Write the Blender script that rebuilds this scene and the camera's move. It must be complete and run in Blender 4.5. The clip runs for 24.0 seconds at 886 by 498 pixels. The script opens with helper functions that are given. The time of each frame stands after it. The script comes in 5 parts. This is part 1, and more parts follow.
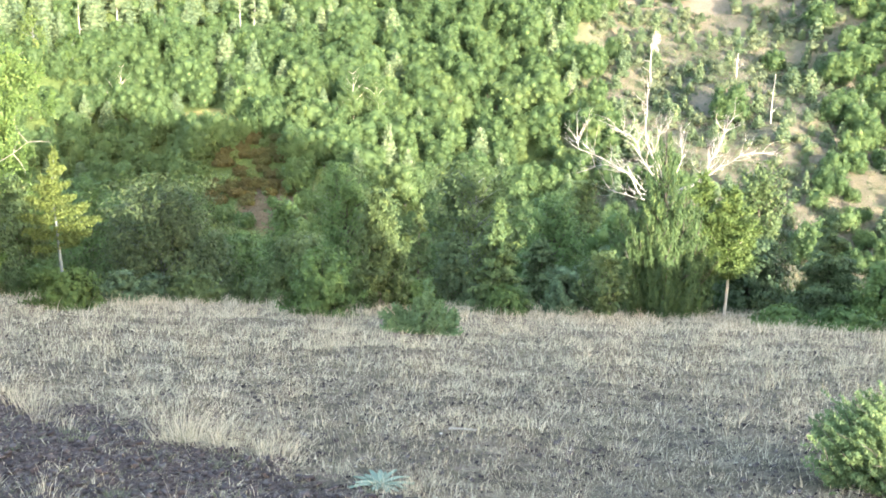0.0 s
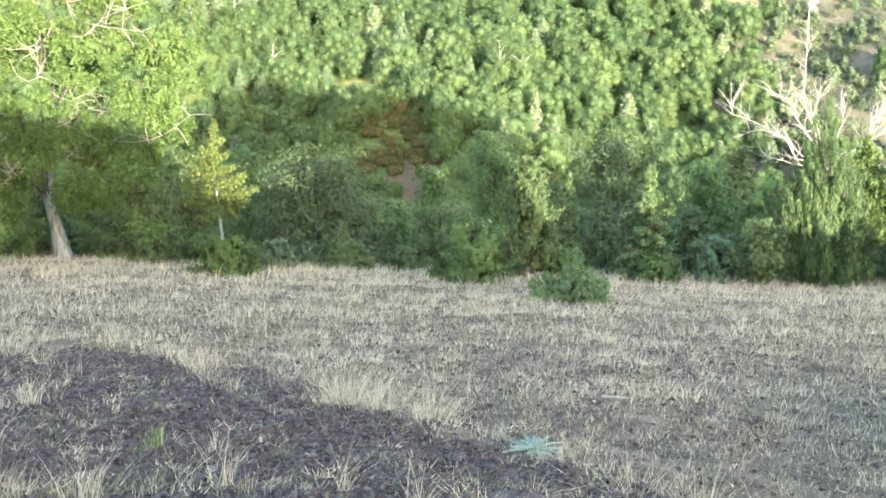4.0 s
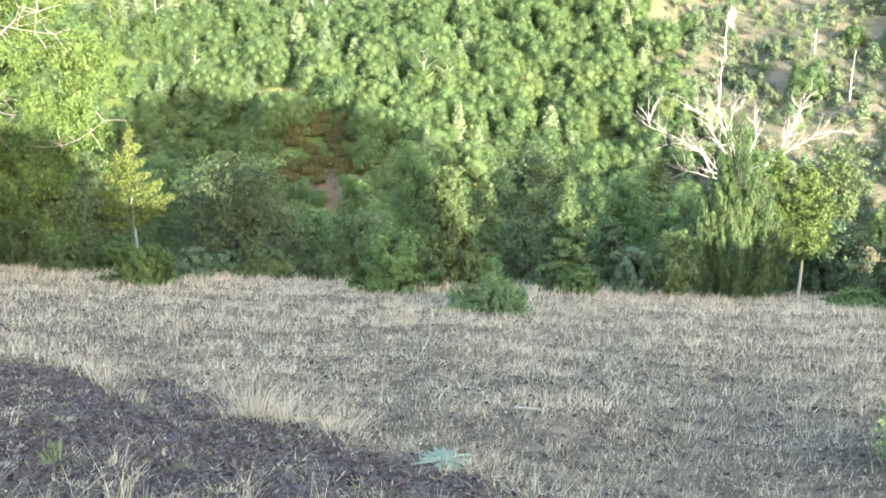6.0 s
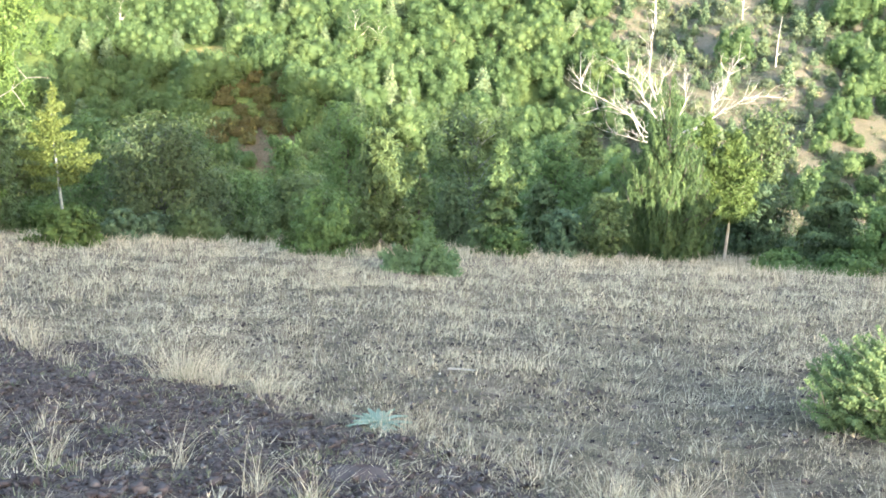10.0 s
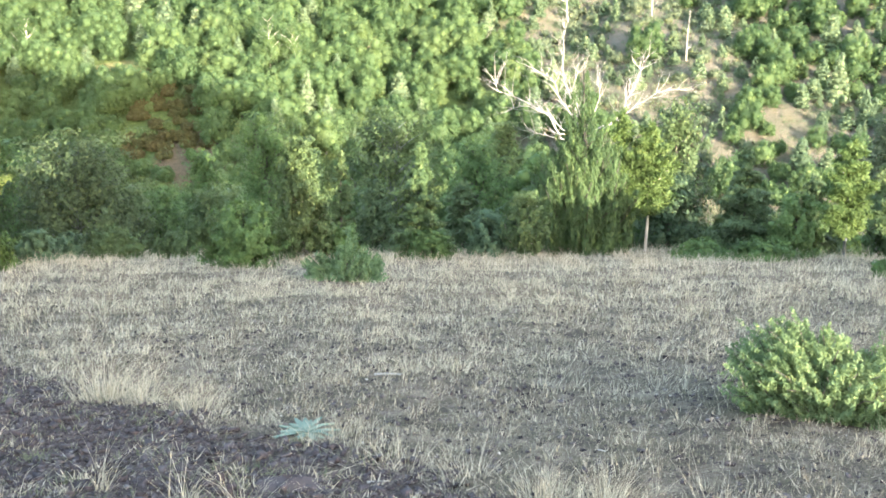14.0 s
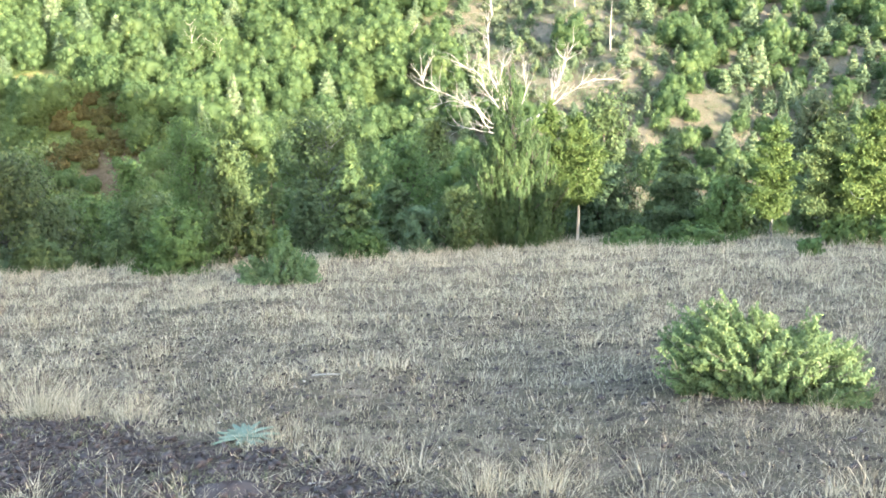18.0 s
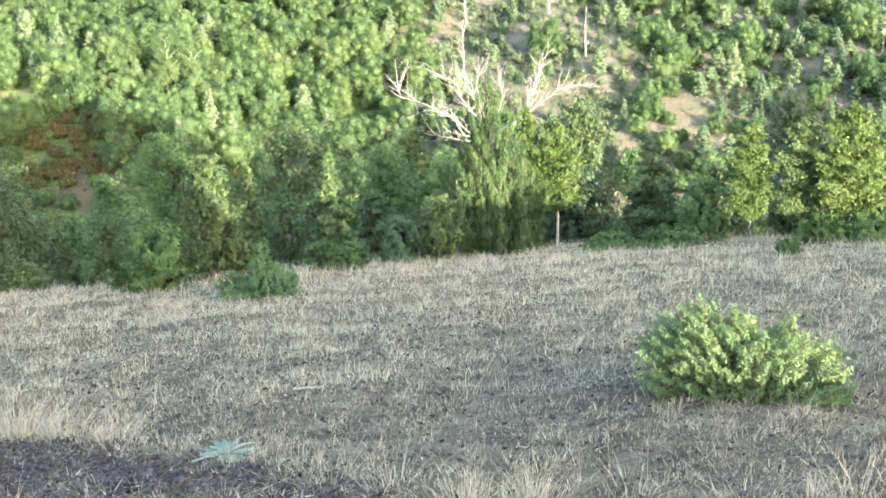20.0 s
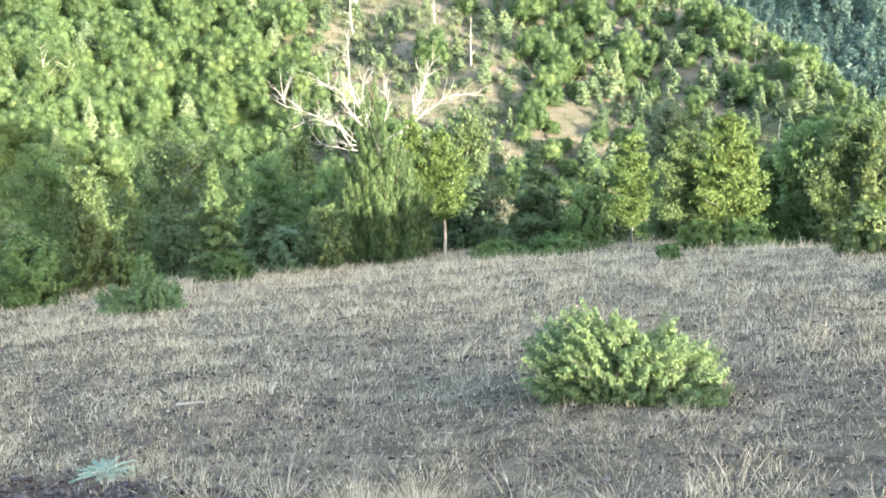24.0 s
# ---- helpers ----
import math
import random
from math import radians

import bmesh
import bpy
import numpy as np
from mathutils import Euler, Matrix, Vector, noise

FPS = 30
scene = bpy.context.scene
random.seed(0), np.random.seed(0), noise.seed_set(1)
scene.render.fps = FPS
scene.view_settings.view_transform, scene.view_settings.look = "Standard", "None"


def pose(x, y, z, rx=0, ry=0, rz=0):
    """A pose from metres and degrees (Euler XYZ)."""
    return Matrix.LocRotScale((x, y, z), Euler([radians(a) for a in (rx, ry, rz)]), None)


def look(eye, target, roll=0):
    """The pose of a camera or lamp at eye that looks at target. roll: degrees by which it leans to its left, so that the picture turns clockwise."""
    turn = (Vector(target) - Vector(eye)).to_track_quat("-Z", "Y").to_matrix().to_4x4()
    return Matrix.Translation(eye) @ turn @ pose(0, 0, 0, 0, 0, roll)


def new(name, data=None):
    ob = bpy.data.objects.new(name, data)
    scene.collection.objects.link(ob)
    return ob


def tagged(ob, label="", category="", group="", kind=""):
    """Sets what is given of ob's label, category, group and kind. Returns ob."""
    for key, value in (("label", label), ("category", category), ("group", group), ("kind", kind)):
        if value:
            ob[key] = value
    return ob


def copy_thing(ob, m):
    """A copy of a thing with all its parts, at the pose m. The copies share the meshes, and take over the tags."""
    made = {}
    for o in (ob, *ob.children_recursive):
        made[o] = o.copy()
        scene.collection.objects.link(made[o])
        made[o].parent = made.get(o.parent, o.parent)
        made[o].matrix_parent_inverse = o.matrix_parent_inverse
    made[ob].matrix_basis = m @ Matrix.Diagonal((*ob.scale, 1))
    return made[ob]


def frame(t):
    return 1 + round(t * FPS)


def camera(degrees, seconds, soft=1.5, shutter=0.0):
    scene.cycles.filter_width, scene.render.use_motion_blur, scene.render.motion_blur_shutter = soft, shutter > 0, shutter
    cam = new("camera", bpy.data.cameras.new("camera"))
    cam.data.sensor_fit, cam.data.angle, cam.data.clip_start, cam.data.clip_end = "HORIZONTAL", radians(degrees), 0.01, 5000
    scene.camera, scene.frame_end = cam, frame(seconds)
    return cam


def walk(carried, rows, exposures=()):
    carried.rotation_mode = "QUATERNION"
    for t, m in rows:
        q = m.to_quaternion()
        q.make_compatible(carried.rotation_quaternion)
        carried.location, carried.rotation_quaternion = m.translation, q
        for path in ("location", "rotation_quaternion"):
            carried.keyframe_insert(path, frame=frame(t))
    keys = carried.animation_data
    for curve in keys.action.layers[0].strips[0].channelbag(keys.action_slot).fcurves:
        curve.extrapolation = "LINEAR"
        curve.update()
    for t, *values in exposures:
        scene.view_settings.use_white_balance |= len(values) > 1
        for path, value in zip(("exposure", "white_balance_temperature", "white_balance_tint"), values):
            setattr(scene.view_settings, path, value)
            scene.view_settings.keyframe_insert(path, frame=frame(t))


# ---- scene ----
# camera: a hand-held pan from one spot on the slope
PATH = [
    (0, -0.046, -0.025, 1.617, 76.767, -1.119, 4.313),
    (0.5, -0.042, -0.029, 1.616, 76.541, -1.313, 3.988),
    (1, -0.044, -0.028, 1.614, 76.160, -1.740, 3.569),
    (1.5, -0.043, -0.030, 1.616, 75.916, -1.708, 3.305),
    (3.5, -0.042, -0.040, 1.616, 75.250, -0.668, 2.940),
    (4, -0.093, -0.093, 1.630, 75.099, 0.755, 11.667),
    (4.5, -0.068, -0.066, 1.625, 74.681, 0.625, 15.526),
    (5, -0.057, -0.049, 1.619, 74.391, 0.100, 15.512),
    (5.5, -0.040, -0.039, 1.616, 74.176, -0.121, 14.108),
    (6, -0.013, -0.021, 1.621, 75.589, -0.586, 7.927),
    (6.5, 0.005, -0.014, 1.612, 76.301, -0.347, 3.941),
    (7, -0.047, -0.026, 1.607, 76.594, -0.043, 3.493),
    (7.5, -0.041, -0.032, 1.614, 76.262, -0.226, 5.020),
    (8, -0.053, -0.028, 1.619, 76.360, -1.208, 6.075),
    (8.5, -0.048, -0.019, 1.615, 76.424, -1.908, 6.174),
    (9, -0.041, -0.004, 1.603, 75.369, -1.745, 5.780),
    (9.5, -0.039, 0.006, 1.608, 74.240, -1.382, 5.060),
    (10, -0.041, 0.002, 1.607, 73.705, -1.662, 4.505),
    (10.5, -0.044, -0.005, 1.615, 73.476, -1.892, 4.120),
    (12.5, -0.027, -0.007, 1.609, 73.927, -1.294, 2.689),
    (13, -0.019, -0.006, 1.604, 74.077, -0.795, 1.869),
    (13.5, -0.009, 0.004, 1.601, 74.088, -0.333, 0.992),
    (14, -0.000, 0.000, 1.600, 74.000, -0.000, -0.000),
    (14.5, 0.006, 0.002, 1.596, 73.839, 0.363, -0.913),
    (15, 0.006, 0.005, 1.597, 73.673, 0.427, -1.569),
    (15.5, 0.014, 0.008, 1.598, 73.610, 0.446, -2.008),
    (16, 0.022, 0.006, 1.594, 73.550, 1.158, -2.877),
    (16.5, 0.025, 0.008, 1.595, 73.456, 1.372, -3.658),
    (17, 0.019, -0.003, 1.595, 73.496, 1.311, -4.098),
    (17.5, 0.020, -0.009, 1.598, 73.601, 1.378, -4.044),
    (19.5, 0.037, 0.000, 1.595, 74.275, 2.411, -4.402),
    (20, 0.048, -0.004, 1.599, 74.212, 2.692, -5.294),
    (20.5, 0.059, -0.000, 1.595, 74.141, 2.848, -6.671),
    (21, 0.050, 0.007, 1.596, 74.083, 2.649, -7.547),
    (21.5, 0.043, 0.008, 1.602, 74.154, 2.016, -7.463),
    (22, 0.028, 0.011, 1.610, 74.687, 0.939, -6.402),
    (22.5, 0.030, 0.006, 1.608, 75.114, 0.053, -5.906),
    (23, 0.049, 0.006, 1.603, 75.283, 0.276, -6.108),
    (23.5, 0.086, 0.011, 1.595, 75.046, 1.563, -8.639),
    (24, 0.082, 0.007, 1.595, 74.452, 1.911, -11.059),
]

cam = camera(43.8, 24.0, soft=1.7)
walk(cam, [(t, pose(x, y, z, rx, ry, rz)) for t, x, y, z, rx, ry, rz in PATH],
     exposures=[(0.0, 3.80, 6900, 15), (24.0, 3.80, 6900, 15)])

# ---- light: low evening sun from behind and to one side, clear sky ----
SUN_ELEV, SUN_HEAD = 6.5, -35.0     # degrees: height, and the heading the rays travel to (0 = +y)
world = bpy.data.worlds.new("sky")
scene.world = world
world.use_nodes = True
wn = world.node_tree.nodes
sky = wn.new("ShaderNodeTexSky")
sky.sky_type = 'NISHITA'
sky.sun_disc = False
sky.sun_elevation = radians(SUN_ELEV)
sky.sun_rotation = radians(180 + SUN_HEAD)
sky.air_density, sky.dust_density, sky.ozone_density = 1.0, 1.5, 1.0
wn["Background"].inputs["Strength"].default_value = 0.15
world.node_tree.links.new(sky.outputs["Color"], wn["Background"].inputs["Color"])
ray_dir = Vector((math.sin(radians(SUN_HEAD)) * math.cos(radians(SUN_ELEV)),
                  math.cos(radians(SUN_HEAD)) * math.cos(radians(SUN_ELEV)), -math.sin(radians(SUN_ELEV))))
sun = new("sun", bpy.data.lights.new("sun", 'SUN'))
sun.data.energy, sun.data.angle, sun.data.color = 2.0, radians(0.53), (1.0, 0.91, 0.76)
sun.matrix_world = look((20, -60, 30), tuple(Vector((20, -60, 30)) + ray_dir))

# ---- materials ----
def material(name, rough=0.8, spec=0.2):
    m = bpy.data.materials.new(name)
    m.use_nodes = True
    nt = m.node_tree
    b = nt.nodes["Principled BSDF"]
    b.inputs["Roughness"].default_value = rough
    b.inputs["Specular IOR Level"].default_value = spec
    return m, nt, b


def ramp(nt, fac, stops):
    r = nt.nodes.new("ShaderNodeValToRGB")
    while len(r.color_ramp.elements) < len(stops):
        r.color_ramp.elements.new(0.5)
    for e, (p, c) in zip(r.color_ramp.elements, stops):
        e.position, e.color = p, (*c, 1)
    nt.links.new(fac, r.inputs["Fac"])
    return r.outputs["Color"]


def tex_noise(nt, scale, detail=4.0, rough=0.6, coord=None):
    n = nt.nodes.new("ShaderNodeTexNoise")
    n.inputs["Scale"].default_value, n.inputs["Detail"].default_value, n.inputs["Roughness"].default_value = scale, detail, rough
    if coord is not None:
        nt.links.new(coord, n.inputs["Vector"])
    return n.outputs["Fac"]


def position(nt):
    return nt.nodes.new("ShaderNodeNewGeometry").outputs["Position"]


def mix(nt, fac, a, b, mode='MIX'):
    n = nt.nodes.new("ShaderNodeMix")
    n.data_type, n.blend_type = 'RGBA', mode
    for key, val in ((0, fac), (6, a), (7, b)):
        if isinstance(val, (int, float)):
            n.inputs[key].default_value = val
        elif isinstance(val, tuple):
            n.inputs[key].default_value = (*val, 1)
        else:
            nt.links.new(val, n.inputs[key])
    return n.outputs[2]


def calc(nt, op, a, b=None, clamp=False):
    n = nt.nodes.new("ShaderNodeMath")
    n.operation, n.use_clamp = op, clamp
    for key, val in ((0, a), (1, b)):
        if val is None:
            continue
        if isinstance(val, (int, float)):
            n.inputs[key].default_value = val
        else:
            nt.links.new(val, n.inputs[key])
    return n.outputs[0]


def bump(nt, b, height, strength, dist):
    n = nt.nodes.new("ShaderNodeBump")
    n.inputs["Strength"].default_value, n.inputs["Distance"].default_value = strength, dist
    nt.links.new(height, n.inputs["Height"])
    nt.links.new(n.outputs["Normal"], b.inputs["Normal"])


def leaf_material(name, dark, mid, light, patch=0.12, glow=0.35, rough=0.55, vary=0.30, each=0.24):
    """Foliage: three shades by leaf, drifting from plant to plant and across patches; light shines through.
    vary: how far leaf differs from leaf; each: how far plant differs from plant."""
    m, nt, b = material(name, rough, 0.2)
    g = nt.nodes.new("ShaderNodeNewGeometry")
    o = nt.nodes.new("ShaderNodeObjectInfo")
    pos = g.outputs["Position"]
    wide = tex_noise(nt, patch, 3.0, 0.6, pos)
    leaf = calc(nt, 'MULTIPLY', g.outputs["Random Per Island"], vary)
    plant = calc(nt, 'MULTIPLY', o.outputs["Random"], each)
    plant = calc(nt, 'SUBTRACT', plant, 0.5 * each - 0.12)
    fac = calc(nt, 'ADD', calc(nt, 'ADD', leaf, plant), calc(nt, 'MULTIPLY', calc(nt, 'SUBTRACT', wide, 0.36), 1.4))
    fac = calc(nt, 'ADD', fac, 0.0, True)
    col = ramp(nt, fac, [(0.05, dark), (0.5, mid), (0.95, light)])
    nt.links.new(col, b.inputs["Base Color"])
    tr = nt.nodes.new("ShaderNodeBsdfTranslucent")
    nt.links.new(col, tr.inputs["Color"])
    ms = nt.nodes.new("ShaderNodeMixShader")
    ms.inputs[0].default_value = glow
    nt.links.new(b.outputs[0], ms.inputs[1])
    nt.links.new(tr.outputs[0], ms.inputs[2])
    out = ms.outputs[0]
    nt.links.new(out, nt.nodes["Material Output"].inputs["Surface"])
    return m


M_LEAF = leaf_material("leaf_green", (0.055, 0.105, 0.040), (0.095, 0.168, 0.060), (0.15, 0.225, 0.085), glow=0.3)
M_OLIVE = leaf_material("leaf_olive", (0.062, 0.100, 0.044), (0.098, 0.148, 0.062), (0.142, 0.192, 0.082), glow=0.3)
# olive darkened for the thorn tree: its shade is put into the colour
M_SHADEDOLIVE = leaf_material("leaf_shaded_olive", (0.048, 0.075, 0.036), (0.076, 0.112, 0.050), (0.11, 0.145, 0.066), glow=0.3)
M_OLD = leaf_material("leaf_old_tree", (0.060, 0.112, 0.036), (0.100, 0.168, 0.052), (0.152, 0.214, 0.070), glow=0.36)
M_GOLD = leaf_material("leaf_gold_green", (0.074, 0.106, 0.032), (0.110, 0.150, 0.044), (0.160, 0.192, 0.060), glow=0.34)
M_YELLOW = leaf_material("leaf_yellow_green", (0.060, 0.110, 0.036), (0.094, 0.154, 0.050), (0.140, 0.194, 0.064), glow=0.36)
M_PINE = leaf_material("needle_dark", (0.045, 0.080, 0.045), (0.080, 0.130, 0.064), (0.125, 0.175, 0.080), glow=0.2)
M_PINEGREEN = leaf_material("needle_green", (0.052, 0.095, 0.044), (0.085, 0.142, 0.060), (0.125, 0.182, 0.078), glow=0.2)
M_BLUE = leaf_material("juniper_blue", (0.055, 0.100, 0.060), (0.100, 0.170, 0.098), (0.15, 0.225, 0.125), glow=0.2)
M_JUNIPER = leaf_material("juniper_bright", (0.092, 0.155, 0.074), (0.165, 0.243, 0.112), (0.25, 0.32, 0.152), patch=4.0, glow=0.35)
M_SPRAY = leaf_material("juniper_green", (0.085, 0.155, 0.080), (0.150, 0.245, 0.125), (0.22, 0.32, 0.165), patch=2.0, glow=0.35)
M_SHOOT = leaf_material("needle_shoot", (0.040, 0.078, 0.034), (0.078, 0.132, 0.052), (0.125, 0.180, 0.072), patch=0.9, glow=0.25)
M_RUST = leaf_material("leaf_rust", (0.074, 0.096, 0.036), (0.100, 0.100, 0.042), (0.128, 0.102, 0.046), patch=0.3)
# distance haze is mixed into leaf_hill and needle_hill as added blue
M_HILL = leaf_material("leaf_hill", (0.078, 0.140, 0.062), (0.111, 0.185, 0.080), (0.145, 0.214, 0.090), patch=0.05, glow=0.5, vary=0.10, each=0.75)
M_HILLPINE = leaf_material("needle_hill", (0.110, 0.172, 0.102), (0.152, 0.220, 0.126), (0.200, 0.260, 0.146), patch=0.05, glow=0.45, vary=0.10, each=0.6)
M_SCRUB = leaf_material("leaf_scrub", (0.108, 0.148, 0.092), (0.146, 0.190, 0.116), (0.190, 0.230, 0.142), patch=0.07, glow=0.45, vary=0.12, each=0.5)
# distance haze is mixed into this blue-green needle colour
M_FARHAZE = leaf_material("needle_far_haze", (0.120, 0.200, 0.178), (0.145, 0.236, 0.205), (0.172, 0.264, 0.228), patch=0.03, glow=0.5, vary=0.08)


def bark_material(name, a, b_, scale=6.0):
    m, nt, b = material(name, 0.9, 0.1)
    p = nt.nodes.new("ShaderNodeTexCoord").outputs["Object"]
    mp = nt.nodes.new("ShaderNodeMapping")
    mp.inputs["Scale"].default_value = (1, 1, 0.25)
    nt.links.new(p, mp.inputs["Vector"])
    n1 = tex_noise(nt, scale, 6, 0.7, mp.outputs[0])
    n2 = tex_noise(nt, scale * 0.25, 3, 0.6, mp.outputs[0])
    nt.links.new(ramp(nt, calc(nt, 'ADD', calc(nt, 'MULTIPLY', n1, 0.6), calc(nt, 'MULTIPLY', n2, 0.4)), [(0.38, a), (0.62, b_)]), b.inputs["Base Color"])
    bump(nt, b, n1, 0.8, 0.03)
    return m


M_BARK = bark_material("bark_grey", (0.060, 0.072, 0.076), (0.25, 0.29, 0.30), 9.0)
M_DARKBARK = bark_material("bark_dark", (0.045, 0.042, 0.038), (0.14, 0.13, 0.118))
M_WHITEBARK = bark_material("bark_pale", (0.38, 0.36, 0.32), (0.75, 0.72, 0.66))
M_TWIG = bark_material("grey_twig", (0.16, 0.155, 0.145), (0.34, 0.33, 0.31))
M_DEAD = bark_material("dead_wood", (0.24, 0.235, 0.225), (0.48, 0.47, 0.45))


def blade_material(name, dark, mid, light):
    m, nt, b = material(name, 0.7, 0.2)
    g = nt.nodes.new("ShaderNodeNewGeometry")
    wide = tex_noise(nt, 0.8, 3, 0.6, g.outputs["Position"])
    fac = calc(nt, 'ADD', calc(nt, 'MULTIPLY', g.outputs["Random Per Island"], 0.7), calc(nt, 'MULTIPLY', wide, 0.35))
    col = ramp(nt, fac, [(0.12, dark), (0.5, mid), (0.9, light)])
    nt.links.new(col, b.inputs["Base Color"])
    tr = nt.nodes.new("ShaderNodeBsdfTranslucent")
    nt.links.new(col, tr.inputs["Color"])
    ms = nt.nodes.new("ShaderNodeMixShader")
    ms.inputs[0].default_value = 0.3
    nt.links.new(b.outputs[0], ms.inputs[1])
    nt.links.new(tr.outputs[0], ms.inputs[2])
    nt.links.new(ms.outputs[0], nt.nodes["Material Output"].inputs["Surface"])
    return m


M_DRY = blade_material("dry_grass", (0.25, 0.224, 0.172), (0.465, 0.422, 0.33), (0.69, 0.638, 0.525))
M_SHORT = blade_material("short_grass", (0.112, 0.110, 0.080), (0.285, 0.272, 0.205), (0.57, 0.53, 0.43))
M_GREENGRASS = blade_material("green_grass", (0.09, 0.13, 0.05), (0.17, 0.23, 0.09), (0.28, 0.32, 0.14))
M_WEED = blade_material("grey_weed", (0.08, 0.095, 0.06), (0.15, 0.165, 0.11), (0.26, 0.27, 0.18))
M_ROSETTE = leaf_material("woolly_leaf", (0.12, 0.18, 0.15), (0.18, 0.255, 0.215), (0.25, 0.33, 0.28), patch=3.0, glow=0.15, rough=0.9)

def stone_material(name, a, b_, c):
    m, nt, b = material(name, 0.95, 0.1)
    g = nt.nodes.new("ShaderNodeNewGeometry")
    n1 = tex_noise(nt, 30, 5, 0.7, g.outputs["Position"])
    fac = calc(nt, 'ADD', calc(nt, 'MULTIPLY', g.outputs["Random Per Island"], 0.7), calc(nt, 'MULTIPLY', n1, 0.3))
    nt.links.new(ramp(nt, fac, [(0.15, a), (0.6, b_), (0.95, c)]), b.inputs["Base Color"])
    bump(nt, b, n1, 0.6, 0.01)
    return m


M_CLOD = stone_material("cinder_clods", (0.036, 0.030, 0.033), (0.095, 0.080, 0.083), (0.19, 0.168, 0.164))
M_LUMP = stone_material("soil_lumps", (0.060, 0.050, 0.053), (0.088, 0.073, 0.076), (0.125, 0.106, 0.106))
M_PALESTONE = stone_material("pale_stone", (0.30, 0.28, 0.25), (0.45, 0.42, 0.38), (0.60, 0.57, 0.52))


def ground_material():
    """Cinder soil and thin dry turf on the near slope, leaf litter past its edge, pale earth on the far hillside."""
    m, nt, b = material("earth", 0.95, 0.1)
    p = position(nt)
    sep = nt.nodes.new("ShaderNodeSeparateXYZ")
    nt.links.new(p, sep.inputs[0])
    x, y = sep.outputs[0], sep.outputs[1]
    fine = tex_noise(nt, 55, 5, 0.85, p)
    mid = tex_noise(nt, 2.6, 6, 0.7, p)
    wide = tex_noise(nt, 0.35, 4, 0.6, p)
    soil = ramp(nt, calc(nt, 'ADD', calc(nt, 'MULTIPLY', fine, 0.6), calc(nt, 'MULTIPLY', mid, 0.4)),
                [(0.38, (0.026, 0.022, 0.024)), (0.50, (0.106, 0.086, 0.091)), (0.61, (0.29, 0.25, 0.245))])
    turf = ramp(nt, calc(nt, 'ADD', calc(nt, 'MULTIPLY', fine, 0.55), calc(nt, 'MULTIPLY', mid, 0.45)),
                [(0.37, (0.080, 0.070, 0.060)), (0.5, (0.190, 0.170, 0.138)), (0.64, (0.42, 0.38, 0.31))])
    # the bare strip: left of a line across the near slope
    line = calc(nt, 'MINIMUM', calc(nt, 'ADD', calc(nt, 'MULTIPLY', x, -0.95), 5.3), calc(nt, 'ADD', calc(nt, 'MULTIPLY', x, -0.12), 8.5))
    gap = calc(nt, 'SUBTRACT', line, y)
    gap = calc(nt, 'ADD', calc(nt, 'MULTIPLY', gap, 1.3), calc(nt, 'MULTIPLY', calc(nt, 'SUBTRACT', mid, 0.5), 4.0), False)
    bare = calc(nt, 'ADD', gap, 0.4, True)
    thin = calc(nt, 'MULTIPLY', calc(nt, 'SUBTRACT', tex_noise(nt, 7.0, 6, 0.8, p), 0.42), 3.5, True)
    near = mix(nt, bare, mix(nt, thin, turf, soil), soil)
    earth = ramp(nt, calc(nt, 'ADD', calc(nt, 'MULTIPLY', tex_noise(nt, 0.12, 5, 0.7, p), 0.6), calc(nt, 'MULTIPLY', mid, 0.4)),
                 [(0.36, (0.105, 0.115, 0.074)), (0.5, (0.160, 0.150, 0.118)), (0.66, (0.215, 0.194, 0.169))])
    ratio = calc(nt, 'DIVIDE', x, calc(nt, 'MAXIMUM', y, 1.0))
    opening = calc(nt, 'MULTIPLY', calc(nt, 'MULTIPLY', calc(nt, 'SUBTRACT', ratio, 0.01), 14.0, True), calc(nt, 'MULTIPLY', calc(nt, 'SUBTRACT', 0.58, ratio), 9.0, True))
    under = ramp(nt, mid, [(0.35, (0.065, 0.105, 0.038)), (0.65, (0.11, 0.155, 0.058))])
    earth = mix(nt, opening, under, earth)
    litter = ramp(nt, mid, [(0.35, (0.05, 0.045, 0.025)), (0.65, (0.14, 0.12, 0.07))])
    # worn places on the wooded side: the clearing, two gullies, a scar and a strip of straw-coloured grass
    for cx, cy, sx, sy, c0, c1 in [(-26.0, 114.0, 4.6, 4.6, (0.085, 0.075, 0.05), (0.15, 0.125, 0.095)), (-9.9, 144.7, 1.5, 8.0, (0.14, 0.10, 0.07), (0.22, 0.16, 0.12)),
                                   (-4.2, 139.9, 1.3, 4.5, (0.14, 0.10, 0.07), (0.22, 0.16, 0.12)), (-54.8, 146.8, 2.0, 2.6, (0.30, 0.19, 0.13), (0.42, 0.28, 0.20)),
                                   (-37.0, 130.5, 6.5, 3.2, (0.20, 0.21, 0.09), (0.36, 0.32, 0.16))]:
        dx = calc(nt, 'DIVIDE', calc(nt, 'SUBTRACT', x, cx), sx)
        dy = calc(nt, 'DIVIDE', calc(nt, 'SUBTRACT', y, cy), sy)
        d = calc(nt, 'SQRT', calc(nt, 'ADD', calc(nt, 'MULTIPLY', dx, dx), calc(nt, 'MULTIPLY', dy, dy)))
        spot = calc(nt, 'MULTIPLY', calc(nt, 'SUBTRACT', 1.25, calc(nt, 'ADD', d, calc(nt, 'MULTIPLY', mid, 0.4))), 4.0, True)
        earth = mix(nt, spot, earth, ramp(nt, mid, [(0.35, c0), (0.65, c1)]))
